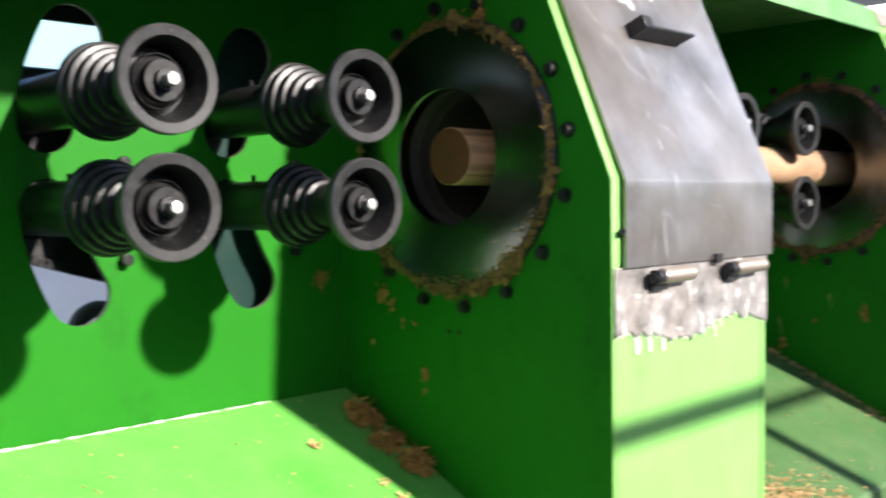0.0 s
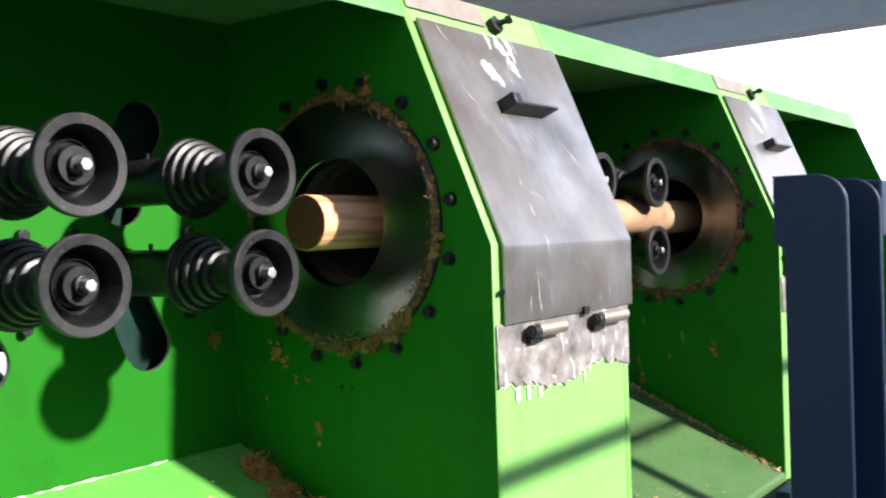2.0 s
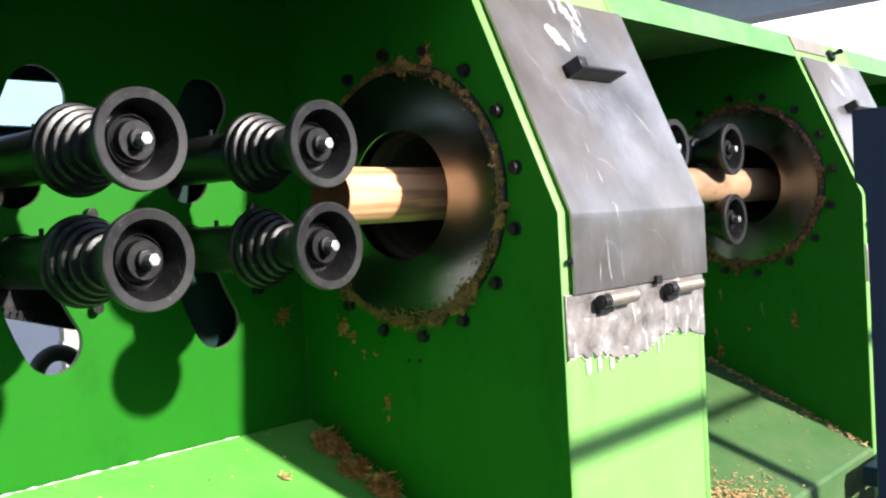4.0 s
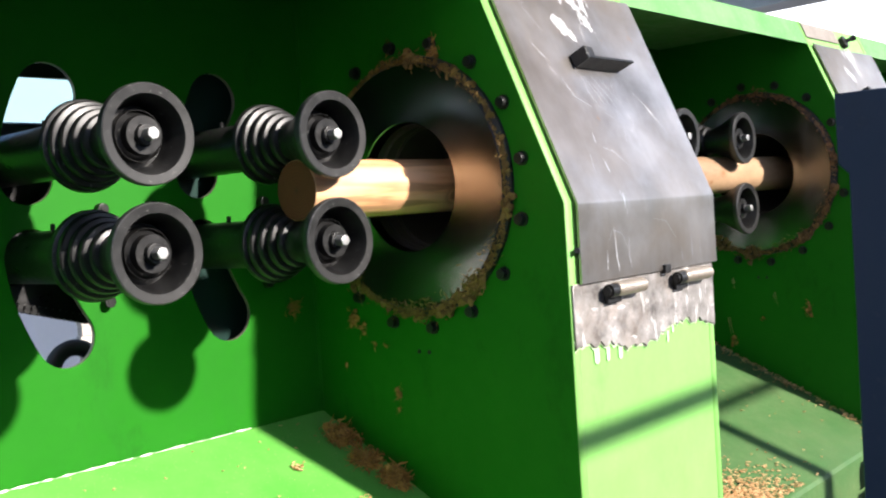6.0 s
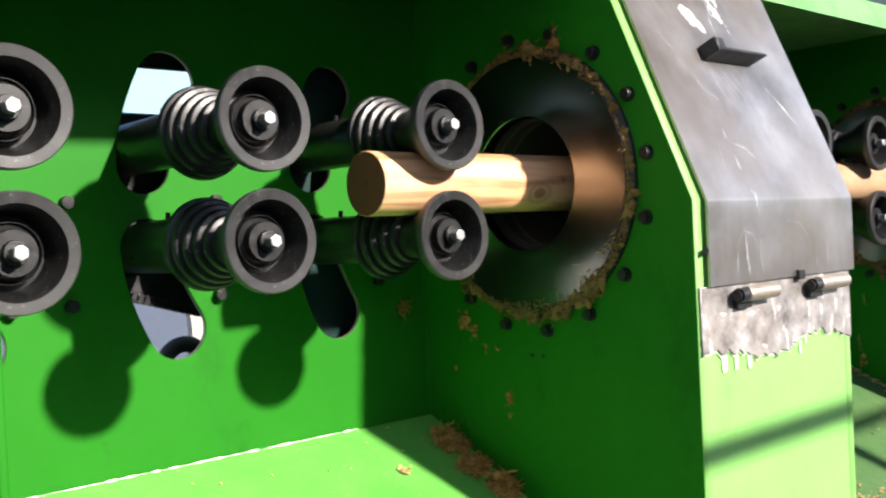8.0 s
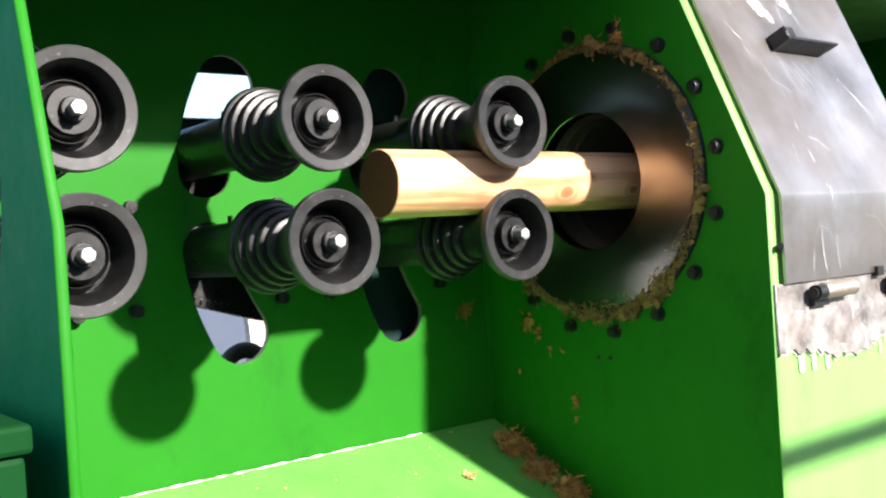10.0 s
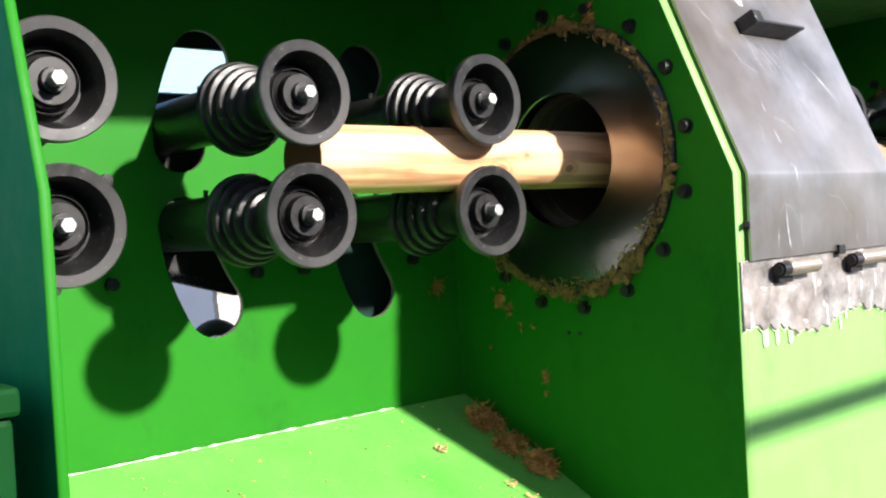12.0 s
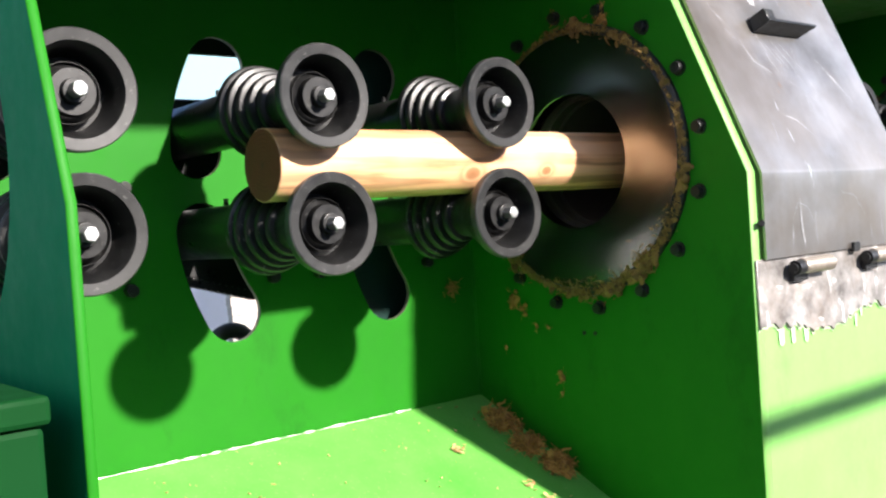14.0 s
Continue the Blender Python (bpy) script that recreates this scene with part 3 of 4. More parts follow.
# smears on the cover: along x and height, with a width
SCUFFS = (
    (0.030, (0.300, 0.806), (0.305, 0.785), (0.330, 0.765)), (0.022, (0.335, 0.808), (0.350, 0.785), (0.345, 0.765)),
    (0.034, (0.215, 0.745), (0.235, 0.722), (0.270, 0.700)), (0.022, (0.205, 0.738), (0.222, 0.728), (0.245, 0.722)), (0.026, (0.320, 0.760), (0.338, 0.742), (0.345, 0.722)), (0.006, (0.315, 0.765), (0.314, 0.737), (0.345, 0.728)),
    (0.004, (0.303, 0.735), (0.300, 0.700)), (0.003, (0.078, 0.808), (0.095, 0.781), (0.127, 0.753)),
    (0.003, (0.094, 0.684), (0.111, 0.663), (0.128, 0.653)), (0.003, (0.152, 0.621), (0.169, 0.585), (0.216, 0.566)),
    (0.003, (0.228, 0.625), (0.228, 0.593), (0.250, 0.562)), (0.003, (0.252, 0.616), (0.288, 0.574)),
    (0.002, (0.256, 0.557), (0.284, 0.545)), (0.003, (0.194, 0.490), (0.225, 0.483), (0.262, 0.457)),
    (0.004, (0.136, 0.477), (0.129, 0.445)), (0.002, (0.306, 0.532), (0.291, 0.499)), (0.003, (0.353, 0.723), (0.356, 0.701)),
    (0.014, (0.262, 0.806), (0.270, 0.790), (0.268, 0.772)), (0.010, (0.350, 0.776), (0.352, 0.752)), (0.005, (0.366, 0.800), (0.372, 0.770)),
    (0.003, (0.232, 0.628), (0.262, 0.588), (0.268, 0.570)), (0.003, (0.262, 0.628), (0.300, 0.585), (0.306, 0.565), (0.318, 0.548)),
    (0.003, (0.290, 0.626), (0.318, 0.592)), (0.002, (0.330, 0.620), (0.322, 0.590), (0.345, 0.570)), (0.003, (0.214, 0.640), (0.235, 0.604)),
    (0.003, (0.340, 0.560), (0.352, 0.530)), (0.004, (0.400, 0.600), (0.440, 0.560), (0.470, 0.520)), (0.003, (0.412, 0.590), (0.446, 0.548)),
    (0.002, (0.300, 0.540), (0.330, 0.520), (0.352, 0.540)), (0.002, (0.108, 0.760), (0.140, 0.722), (0.160, 0.700)), (0.002, (0.120, 0.640), (0.140, 0.622)),
    (0.007, (0.140, 0.352), (0.143, 0.300), (0.150, 0.274)), (0.007, (0.190, 0.330), (0.188, 0.300), (0.194, 0.274)), (0.005, (0.112, 0.312), (0.110, 0.276)),
    (0.002, (0.110, 0.318), (0.135, 0.346), (0.165, 0.338), (0.186, 0.310)), (0.002, (0.290, 0.358), (0.335, 0.352), (0.372, 0.318)),
    (0.005, (0.435, 0.322), (0.438, 0.276)), (0.004, (0.392, 0.300), (0.394, 0.274)), (0.003, (0.470, 0.310), (0.474, 0.276)),
)


def cover_y(px, pz):
    """The y of the cover's face at a place along it and a height."""
    sag = 0.005 * (1 - (2 * (px - 0.022) / (BOX_W - 0.016) - 1) ** 2)
    if pz < BEND - 0.02:
        return FRONT - 0.0105 + sag * min(1, max(0, (pz - 0.33) / 0.1))
    return on_slant(pz, 0.0092) + sag


def scuffs(x0, cover):
    rng = random.Random(int(x0 * 7) + 40)
    bm = bmesh.new()
    for width, *line in SCUFFS:
        dense = []
        for a, b in zip(line, line[1:]):
            for k in range(6):
                u = k / 6
                dense.append(((a[0] + (b[0] - a[0]) * u), a[1] + (b[1] - a[1]) * u))
        dense.append(line[-1])
        left, right = [], []
        m = len(dense)
        for k, (x, z) in enumerate(dense):
            x1, z1 = dense[min(k + 1, m - 1)]
            xa, za = dense[max(k - 1, 0)]
            t = Vector((x1 - xa, z1 - za)).normalized()
            w = width * (0.5 if width > 0.01 else 0.32) * (0.25 + 0.75 * math.sin(math.pi * (k + 0.6) / (m + 0.2))) * rng.uniform(0.5, 1.25)
            for side, sgn in ((left, 1), (right, -1)):
                px, pz = x * 0.9 - sgn * t.y * w + rng.uniform(-0.1, 0.1) * width, z + sgn * t.x * w
                side.append(bm.verts.new((x0 + px, cover_y(px, pz) - 0.0006, pz)))
        for k in range(m - 1):
            bm.faces.new((left[k], right[k], right[k + 1], left[k + 1]))
    ob = part("scuff", bm, SCUFF, cover, "whitish scuffs and drips on the steel")
    tagged(ob, kind="stuff")


def divider(x0):
    global BOLT_MESH
    outer, holes = side_profile(0.150)
    part("divider_plate", edged(in_yz(sheet(outer, holes, PLATE), x0)), [GREEN, GREEN_LIT], machine)
    part("divider_plate", edged(in_yz(sheet(outer, holes, PLATE), x0 + BOX_W - PLATE)), [GREEN, GREEN_LIT], machine)
    # front panel, vertical and slanted, between the plates
    prof = [(FRONT + 0.001, GROUND), (FRONT + 0.001, BEND), (TOP_Y + 0.001, BEND_TOP - 0.001), (0.0, BEND_TOP - 0.001), (0.0, BEND_TOP - 0.008), (TOP_Y + 0.010, BEND_TOP - 0.008), (FRONT + 0.010, BEND - 0.002), (FRONT + 0.010, GROUND)]
    bm = bmesh.new()
    a = [bm.verts.new((x0 + PLATE, y, z)) for y, z in prof]
    b = [bm.verts.new((x0 + BOX_W - PLATE, y, z)) for y, z in prof]
    for k in range(len(prof)):
        j = (k + 1) % len(prof)
        bm.faces.new((a[k], a[j], b[j], b[k]))
    bmesh.ops.recalc_face_normals(bm, faces=bm.faces)
    part("front_panel", bm, GREEN_LIT, machine)
    # bare steel hinge plate with a ragged lower edge
    rng = random.Random(int(x0 * 10) + 3)
    low = []
    n = 46
    for k in range(n + 1):
        u = k / n
        z = 0.148 - 0.002 * u + rng.uniform(-0.007, 0.007) + (0.012 * math.sin(u * 9 + 1))
        low.append((x0 + 0.003 + u * (BOX_W - 0.006), z))
    outer = low + [(x0 + BOX_W - 0.003, 0.262), (x0 + 0.003, 0.262)]
    part("hinge_plate", in_xz(sheet(outer, [], 0.004, 0.0008), FRONT - 0.0045), BURNT, machine, "scorched bare steel hinge plate with ragged edge")
    # ragged pale border and drips where the primer shows
    low2 = [(x, z - 0.002 - rng.uniform(0, 0.0025)) for x, z in low]
    outer = low2 + [(x0 + BOX_W - 0.002, 0.17), (x0 + 0.002, 0.17)]
    bm = in_xz(sheet(outer, [], 0.001, 0.0002), FRONT - 0.0012)
    for u, w, d in ((0.135, 0.0075, 0.024), (0.205, 0.005, 0.022), (0.285, 0.006, 0.020), (0.62, 0.003, 0.020), (0.66, 0.003, 0.014)):
        xd = x0 + u * BOX_W
        zd = min(p[1] for p in low2 if abs(p[0] - xd) < 0.02) + 0.006
        drip = [(xd - w, zd), (xd - w * 0.9, zd - d), (xd - w * 0.5, zd - d - w * 0.5), (xd + w * 0.4, zd - d - w * 0.6), (xd + w * 0.95, zd - d), (xd + w, zd)]
        merged(bm, in_xz(sheet(drip, [], 0.001, 0.0002), FRONT - 0.0014))
    part("primer_edge", bm, WHITE_PAINT, machine, "pale primer drips under the hinge plate")
    # folded cover; its slight inward bow is put in to vary the glare
    line = [(FRONT - 0.0105, 0.262), (FRONT - 0.0105, 0.330), (FRONT - 0.0105, BEND - 0.014)]
    tip = math.atan(SLANT)
    for k in range(1, 7):
        a = tip * k / 6
        line.append((FRONT - 0.0105 + 0.02 * (1 - math.cos(a)), BEND - 0.006 + 0.02 * math.sin(a)))
    ya, za = line[-1]
    for k in range(1, 9):
        z = za + (0.802 - za) * k / 8
        line.append((ya + SLANT * (z - za), z))
    cols = 14
    bm = bmesh.new()
    grids = []
    for depth in (0.0, 0.004):
        g = []
        for i in range(cols + 1):
            u = i / cols
            x = x0 + 0.022 + u * (BOX_W - 0.016)
            sag = 0.005 * (1 - (2 * u - 1) ** 2)
            g.append([bm.verts.new((x, y + sag * min(1, max(0, (z - 0.33) / 0.1)) + depth, z - depth * 0.3)) for y, z in line])
        grids.append(g)
    m = len(line)
    for i in range(cols):
        for k in range(m - 1):
            a, b = grids
            bm.faces.new((a[i][k], a[i + 1][k], a[i + 1][k + 1], a[i][k + 1]))
            bm.faces.new((b[i][k], b[i][k + 1], b[i + 1][k + 1], b[i + 1][k]))
        for k in (0, m - 1):
            bm.faces.new((grids[0][i][k], grids[0][i + 1][k], grids[1][i + 1][k], grids[1][i][k]))
    for k in range(m - 1):
        for i in (0, cols):
            bm.faces.new((grids[0][i][k], grids[0][i][k + 1], grids[1][i][k + 1], grids[1][i][k]))
    bmesh.ops.recalc_face_normals(bm, faces=bm.faces)
    cover = part("cover", bm, COVER, machine, "folded bare steel cover with scratches and smears")
    sharpened(cover, 40)
    # pull handle: angle bar with one closed end
    hz = 0.640
    out = Vector((0, -1, SLANT)).normalized()
    upv = Vector((0, SLANT, 1)).normalized()
    fr = Matrix((Vector((1, 0, 0)), out, upv)).transposed().to_4x4()
    fr.translation = Vector((x0 + 0.197, on_slant(hz, 0.006), hz))
    bm = bmesh.new()
    prof = [(0.0, 0.0), (0.034, 0.003), (0.034, 0.008), (0.0, 0.006)]
    lo = [bm.verts.new((0.0, o, u)) for o, u in prof]
    hi = [bm.verts.new((0.140 + 0.35 * o, o, u)) for o, u in prof]
    for k in range(4):
        bm.faces.new((lo[k], lo[(k + 1) % 4], hi[(k + 1) % 4], hi[k]))
    bm.faces.new(lo)
    bm.faces.new(hi[::-1])
    bmesh.ops.recalc_face_normals(bm, faces=bm.faces)
    soften(bm, 0.001)
    merged(bm, in_yz(sheet([(0.0, 0.0), (0.034, 0.002), (0.033, 0.027), (0.0, 0.027)], [], 0.006, 0.001), -0.004))
    box((0.0, 0.0, 0.004), (0.052, 0.005, 0.027), 0.001, bm)
    box((0.002, 0.030, 0.004), (0.022, 0.034, 0.026), 0.001, bm)
    bmesh.ops.transform(bm, verts=bm.verts, matrix=fr)
    part("handle", bm, ARM_BLACK, cover, "black bent angle pull handle")
    scuffs(x0, cover)
    # hinges
    for h0, h1 in ((0.086, 0.196), (0.318, 0.440)):
        bm = tube_between(bmesh.new(), (x0 + h0 + 0.021, FRONT - 0.018, 0.245), (x0 + h1, FRONT - 0.018, 0.245), 0.0125, 18)
        soften(bm, 0.002)
        hinge = part("hinge", bm, HINGE_STEEL, machine, "bare steel barrel hinge")
        bm = tube_between(bmesh.new(), (x0 + h0, FRONT - 0.018, 0.244), (x0 + h0 + 0.020, FRONT - 0.018, 0.244), 0.0115, 18)
        tube_between(bm, (x0 + h0 - 0.006, FRONT - 0.018, 0.244), (x0 + h0, FRONT - 0.018, 0.244), 0.008, 12)
        box((x0 + h0 + 0.004, FRONT - 0.014, 0.222), (x0 + h0 + 0.046, FRONT - 0.005, 0.238), 0.001, bm)
        part("hinge_knuckle", bm, BOLT_BLACK, hinge, "greasy black hinge knuckle")
    bm = box((x0 + 0.282, FRONT - 0.016, 0.256), (x0 + 0.302, FRONT - 0.006, 0.272), 0.001)
    part("latch_block", bm, BOLT_BLACK, machine)
    # strip above the cover, and its knob
    z0, z1 = 0.822, 0.866
    bm = bmesh.new()
    prof = [(on_slant(z0, 0.004), z0), (on_slant(z1, 0.004), z1), (on_slant(z1), z1), (on_slant(z0), z0)]
    a = [bm.verts.new((x0 + 0.012, y, z)) for y, z in prof]
    b = [bm.verts.new((x0 + 0.260, y, z)) for y, z in prof]
    for k in range(4):
        bm.faces.new((a[k], a[(k + 1) % 4], b[(k + 1) % 4], b[k]))
    bm.faces.new(a)
    bm.faces.new(b[::-1])
    bmesh.ops.recalc_face_normals(bm, faces=bm.faces)
    part("catch_plate", bm, STAINED, machine, "stained bare steel strip above the cover")
    kb = Vector((x0 + 0.290, on_slant(0.826), 0.826))
    bm = tube_between(bmesh.new(), kb, kb + out * 0.014, 0.020, 6)
    tube_between(bm, kb + out * 0.014, kb + out * 0.030 + Vector((0.012, 0, 0.0)), 0.006, 12)
    tube_between(bm, kb + out * 0.028 + Vector((0.010, 0, 0.0)), kb + out * 0.038 + Vector((0.016, 0, 0.001)), 0.009, 12)
    part("catch_bolt", bm, BOLT_BLACK, machine, "black catch bolt")
    # small fixing on the side of the cover
    bm = tube_between(bmesh.new(), (x0 + 0.024, FRONT - 0.004, 0.318), (x0 + 0.010, FRONT - 0.012, 0.318), 0.005, 8)
    part("cover_pin", bm, BOLT_BLACK, machine)
    # the ring
    prof = [(0.012, 0.118), (-0.0125, 0.118), (-0.014, 0.1195), (-0.014, 0.224), (-0.011, 0.2265), (-0.006, 0.2385), (0.0, 0.240)]
    bm = revolve(prof, 128, "X")
    for f in bm.faces:          # the sloping rim takes the black bolt steel
        c = f.calc_center_median()
        f.material_index = 1 if math.hypot(c.y, c.z) > 0.2245 else 0
    ring = part("cutter_ring", bm, [RING_STEEL, BOLT_BLACK], machine, "turned steel cutter ring")
    ring.location = (x0, AXIS_Y, AXIS_Z)
    sharpened(ring, 25)
    # the narrow collar at the far end is added to block light from behind
    bm = revolve([(0.014, 0.119), (0.030, 0.119), (0.030, 0.113), (0.034, 0.113), (0.034, 0.118), (0.062, 0.118), (0.062, 0.112), (0.066, 0.112), (0.066, 0.118), (0.115, 0.118), (BOX_W - 0.06, 0.119), (BOX_W - 0.06, 0.058), (BOX_W - 0.03, 0.058), (BOX_W - 0.03, 0.14), (0.014, 0.14), (0.014, 0.119)], 64, "X")
    tunnel = part("cutter_bore", bm, INNER, machine, "dark bore of the cutter head")
    tunnel.location = (x0, AXIS_Y, AXIS_Z)
    # sixteen bolts
    if BOLT_MESH is None:
        first = part("ring_bolt", hex_bolt_x(), BOLT_BLACK, machine)
        BOLT_MESH = first.data
        bolts = [first]
    else:
        bolts = []
    for k in range(16):
        a = radians(15.5 + 22.5 * k)
        ob = bolts.pop() if bolts else new("ring_bolt", BOLT_MESH)
        ob.parent = machine
        ob.location = (x0, AXIS_Y + 0.262 * math.cos(a), AXIS_Z + 0.262 * math.sin(a))
    for dy in (-0.013, 0.013):
        bm = tube_between(bmesh.new(), (x0 - 0.0015, -0.3034 + dy, 0.1375), (x0 + 0.001, -0.3034 + dy, 0.1375), 0.004, 10)
        part("tapped_hole", bm, BOLT_BLACK, machine)


for dx in DIVIDERS:
    divider(dx)


# ---- rollers ----
ROLLER_LONG = 1.17      # stretch of the profile along its axle
ROLLER_FRONT = -0.3885


def roller_profile():
    # dished front flange, cone, waist, four ribs growing to the back flange
    prof = [(-0.304, 0.0), (-0.304, 0.014), (-0.318, 0.0155), (-0.318, 0.0275), (-0.306, 0.0285), (-0.301, 0.0355), (-0.307, 0.0365), (-0.307, 0.0370), (-0.294, 0.0380), (-0.294, 0.0445), (-0.326, 0.0560), (-0.330, 0.0575), (-0.331, 0.0705), (-0.3295, 0.0722), (-0.321, 0.0726), (-0.317, 0.0712), (-0.278, 0.0440), (-0.262, 0.0375), (-0.250, 0.0345)]
    y, r = -0.243, 0.0375
    for k in range(4):
        prof += [(y, r - 0.003), (y + 0.0015, r + 0.003), (y + 0.004, r + 0.0050), (y + 0.0095, r + 0.0055), (y + 0.012, r + 0.0030), (y + 0.0128, r - 0.003)]
        y += 0.0140
        r += 0.0080
    prof += [(y, 0.0665), (y + 0.002, 0.0705), (y + 0.010, 0.0715), (y + 0.013, 0.068), (y + 0.014, 0.040), (y + 0.014, 0.0)]
    return [(ROLLER_FRONT + (along + 0.331) * ROLLER_LONG, rad * 0.96) for along, rad in prof]


def make_roller():
    prof = roller_profile()
    bm = revolve(prof, 72, "Y")
    for f in bm.faces:
        c = f.calc_center_median()
        far = math.hypot(c.x, c.z)
        f.material_index = 2 if c.y < ROLLER_FRONT + 0.011 and far > 0.0679 else 1 if c.y < ROLLER_FRONT + 0.0067 and far > 0.048 else 0
    ob = part("feed_roller", bm, [ROLLER, ROLLER_FACE, ROLLER_EDGE], machine, "blackened steel V-shaped feed roller")
    sharpened(ob, 28)
    bm = bmesh.new()
    tilt = Matrix.Rotation(math.pi / 2, 4, "X")
    bmesh.ops.create_cone(bm, cap_ends=True, segments=24, radius1=0.0150, radius2=0.0140, depth=0.020, matrix=Matrix.Translation((0, ROLLER_FRONT + 0.017, 0)) @ tilt)
    soften(bm, 0.001)
    part("washer", bm, BOLT_BLACK, ob)
    bm = bmesh.new()
    bmesh.ops.create_cone(bm, cap_ends=True, segments=6, radius1=0.0096, radius2=0.0096, depth=0.020, matrix=Matrix.Translation((0, ROLLER_FRONT, 0)) @ tilt)
    soften(bm, 0.0018)
    part("bolt_head", bm, ZINC, ob, "bright zinc hexagon bolt head")
    return ob


def make_arm():
    bm = tube_between(bmesh.new(), (0.0, -0.206, 0), (0.0, 0.30, 0), 0.042, 40)
    soften(bm, 0.002)
    tube_between(bm, (0.0, -0.085, 0.036), (0.0, -0.087, 0.052), 0.004, 8)
    ob = part("roller_arm", bm, ARM_BLACK, machine, "gloss black roller arm tube")
    return sharpened(ob, 40)


PAIRS = []
first_roller, first_arm = make_roller(), make_arm()
for x in ROLLERS + FAR_ROLLERS:
    for up in (1, -1):
        if PAIRS:
            PAIRS.append((x, up, copy_thing(first_roller, pose(x, 0, 0.445)), copy_thing(first_arm, pose(x, 0, 0.445))))
        else:
            PAIRS.append((x, up, first_roller, first_arm))


# bolts on the back panel, grease nipples over the arms
for x in (-0.801, -0.712, -0.461, -0.368, -0.122):
    for z in (0.438, 0.279):
        bm = tube_between(bmesh.new(), (x, -0.001, z), (x, -0.016, z), 0.0105, 12)
        soften(bm, 0.0015)
        tube_between(bm, (x, -0.014, z), (x, -0.0175, z), 0.006, 6)
        part("panel_bolt", bm, BOLT_BLACK, machine)


# drive gear behind the panel, seen through the slots
def rear_gear():
    for x in ROLLERS + FAR_ROLLERS:
        bm = box((x - 0.10, 0.10, 0.30), (x + 0.15, 0.30, 0.597), 0.01)
        part("drive_housing", bm, ARM_BLACK, machine, "black drive housing behind the panel")
        # greasy chain that sags under the housing
        bm = in_xz(sheet([(x - 0.098, 0.318), (x - 0.098, 0.304), (x - 0.06, 0.302), (x + 0.13, 0.246), (x + 0.148, 0.250), (x + 0.148, 0.318)], [], 0.006, 0.001), 0.088)
        for k in range(17):
            u = k / 16
            tube_between(bm, (x - 0.06 + 0.19 * u, 0.078, 0.302 - 0.056 * u), (x - 0.06 + 0.19 * u, 0.098, 0.302 - 0.056 * u), 0.0085, 8)
        part("drive_chain", bm, ARM_BLACK, machine, "greasy black drive chain")
    part("rear_beam", box((-1.0, 0.10, 0.674), (-0.36, 0.108, 0.80), 0.004), ARM_BLACK, machine, "black rear beam")
    bm = box((-0.34, 0.05, 0.10), (0.10, 0.12, 0.86), 0.005)
    part("rear_guard", bm, DARK_GREEN, machine, "dark green rear guard")


rear_gear()


def side_box():
    """Low green cabinet beside the end plate."""
    cab = tagged(new("side_cabinet"), "low green steel cabinet beside the end plate, darkened as in shade", "cabinet")
    x1, y0 = LEFT - 0.030, FRONT - 0.02
    part("body", box((-2.3, y0 + 0.006, GROUND), (x1 - 0.005, -0.02, 0.208), 0.006), CABINET_SHADED, cab)
    part("lid", box((-2.306, y0, 0.2085), (x1, -0.014, 0.233), 0.005), CABINET_SHADED, cab)
    return cab


side_box()


# ---- log ----
LOG_LEN = 2.95
LOG_R = 0.0505


def log():
    prof = [(0.0, 0.0), (0.0, LOG_R * 0.5), (0.0, LOG_R - 0.0012), (0.0012, LOG_R)]
    for k in range(1, 60):
        prof.append((k * LOG_LEN / 60, LOG_R))
    prof += [(LOG_LEN, LOG_R), (LOG_LEN, 0.0)]
    bm = revolve(prof, 72, "X")
    for v in bm.verts:
        r = math.hypot(v.co.y, v.co.z)
        if r > 0.9 * LOG_R:
            w = 1 + 0.012 * noise.noise((v.co.x * 4, v.co.y * 20, v.co.z * 20))
            v.co.y *= w
            v.co.z *= w
    bm.normal_update()
    for f in bm.faces:
        f.material_index = 1 if abs(f.normal.x) > 0.8 else 0
    ob = mesh_ob("pine_log", bm, [PINE, PINE_END])
    sharpened(ob, 40)
    return tagged(ob, "peeled round pine log with knots, held between rollers", "log")


the_log = log()


# ---- navy steel frame before the machine ----
def navy_frame():
    fr = tagged(new("guard_frame"), "navy painted steel channel frame standing before the machine", "frame")
    rail_z0, rail_z1, rail_y = 0.408, 0.4455, -1.385
    xp, yp = -0.726, -1.345
    
    def flange(x, y0, y1, z1, t=0.005, rad=0.018):
        # the upper end stands proud of the rest of the edge
        pts = [(y0 - 0.006, GROUND), (y0 - 0.006, z1 - 0.046), (y0, z1 - 0.040), (y0, z1)]
        pts += [(y1 + rad - rad * math.sin(a), z1 - rad + rad * math.cos(a)) for a in [math.pi / 2 * k / 6 for k in range(7)]]
        pts += [(y1, GROUND)]
        return in_yz(sheet(pts, [], t, 0.001), x)

    part("post_flange", flange(xp, yp, yp - 0.0435, 0.448), NAVY, fr)
    part("post_flange", flange(xp + 0.070, yp, yp - 0.046, 0.447), NAVY, fr)
    part("post_web", box((xp + 0.006, yp - 0.016, GROUND), (xp + 0.0695, yp - 0.010, 0.445), 0.001), NAVY, fr)
    part("top_rail", box((xp + 0.076, rail_y - 0.006, rail_z0), (4.2, rail_y + 0.010, rail_z1), 0.002), NAVY, fr)
    for x in (1.225, 3.4):
        part("post", box((x - 0.026, rail_y + 0.011, GROUND), (x + 0.026, rail_y + 0.03, rail_z1 - 0.002), 0.003), NAVY, fr)


navy_frame()


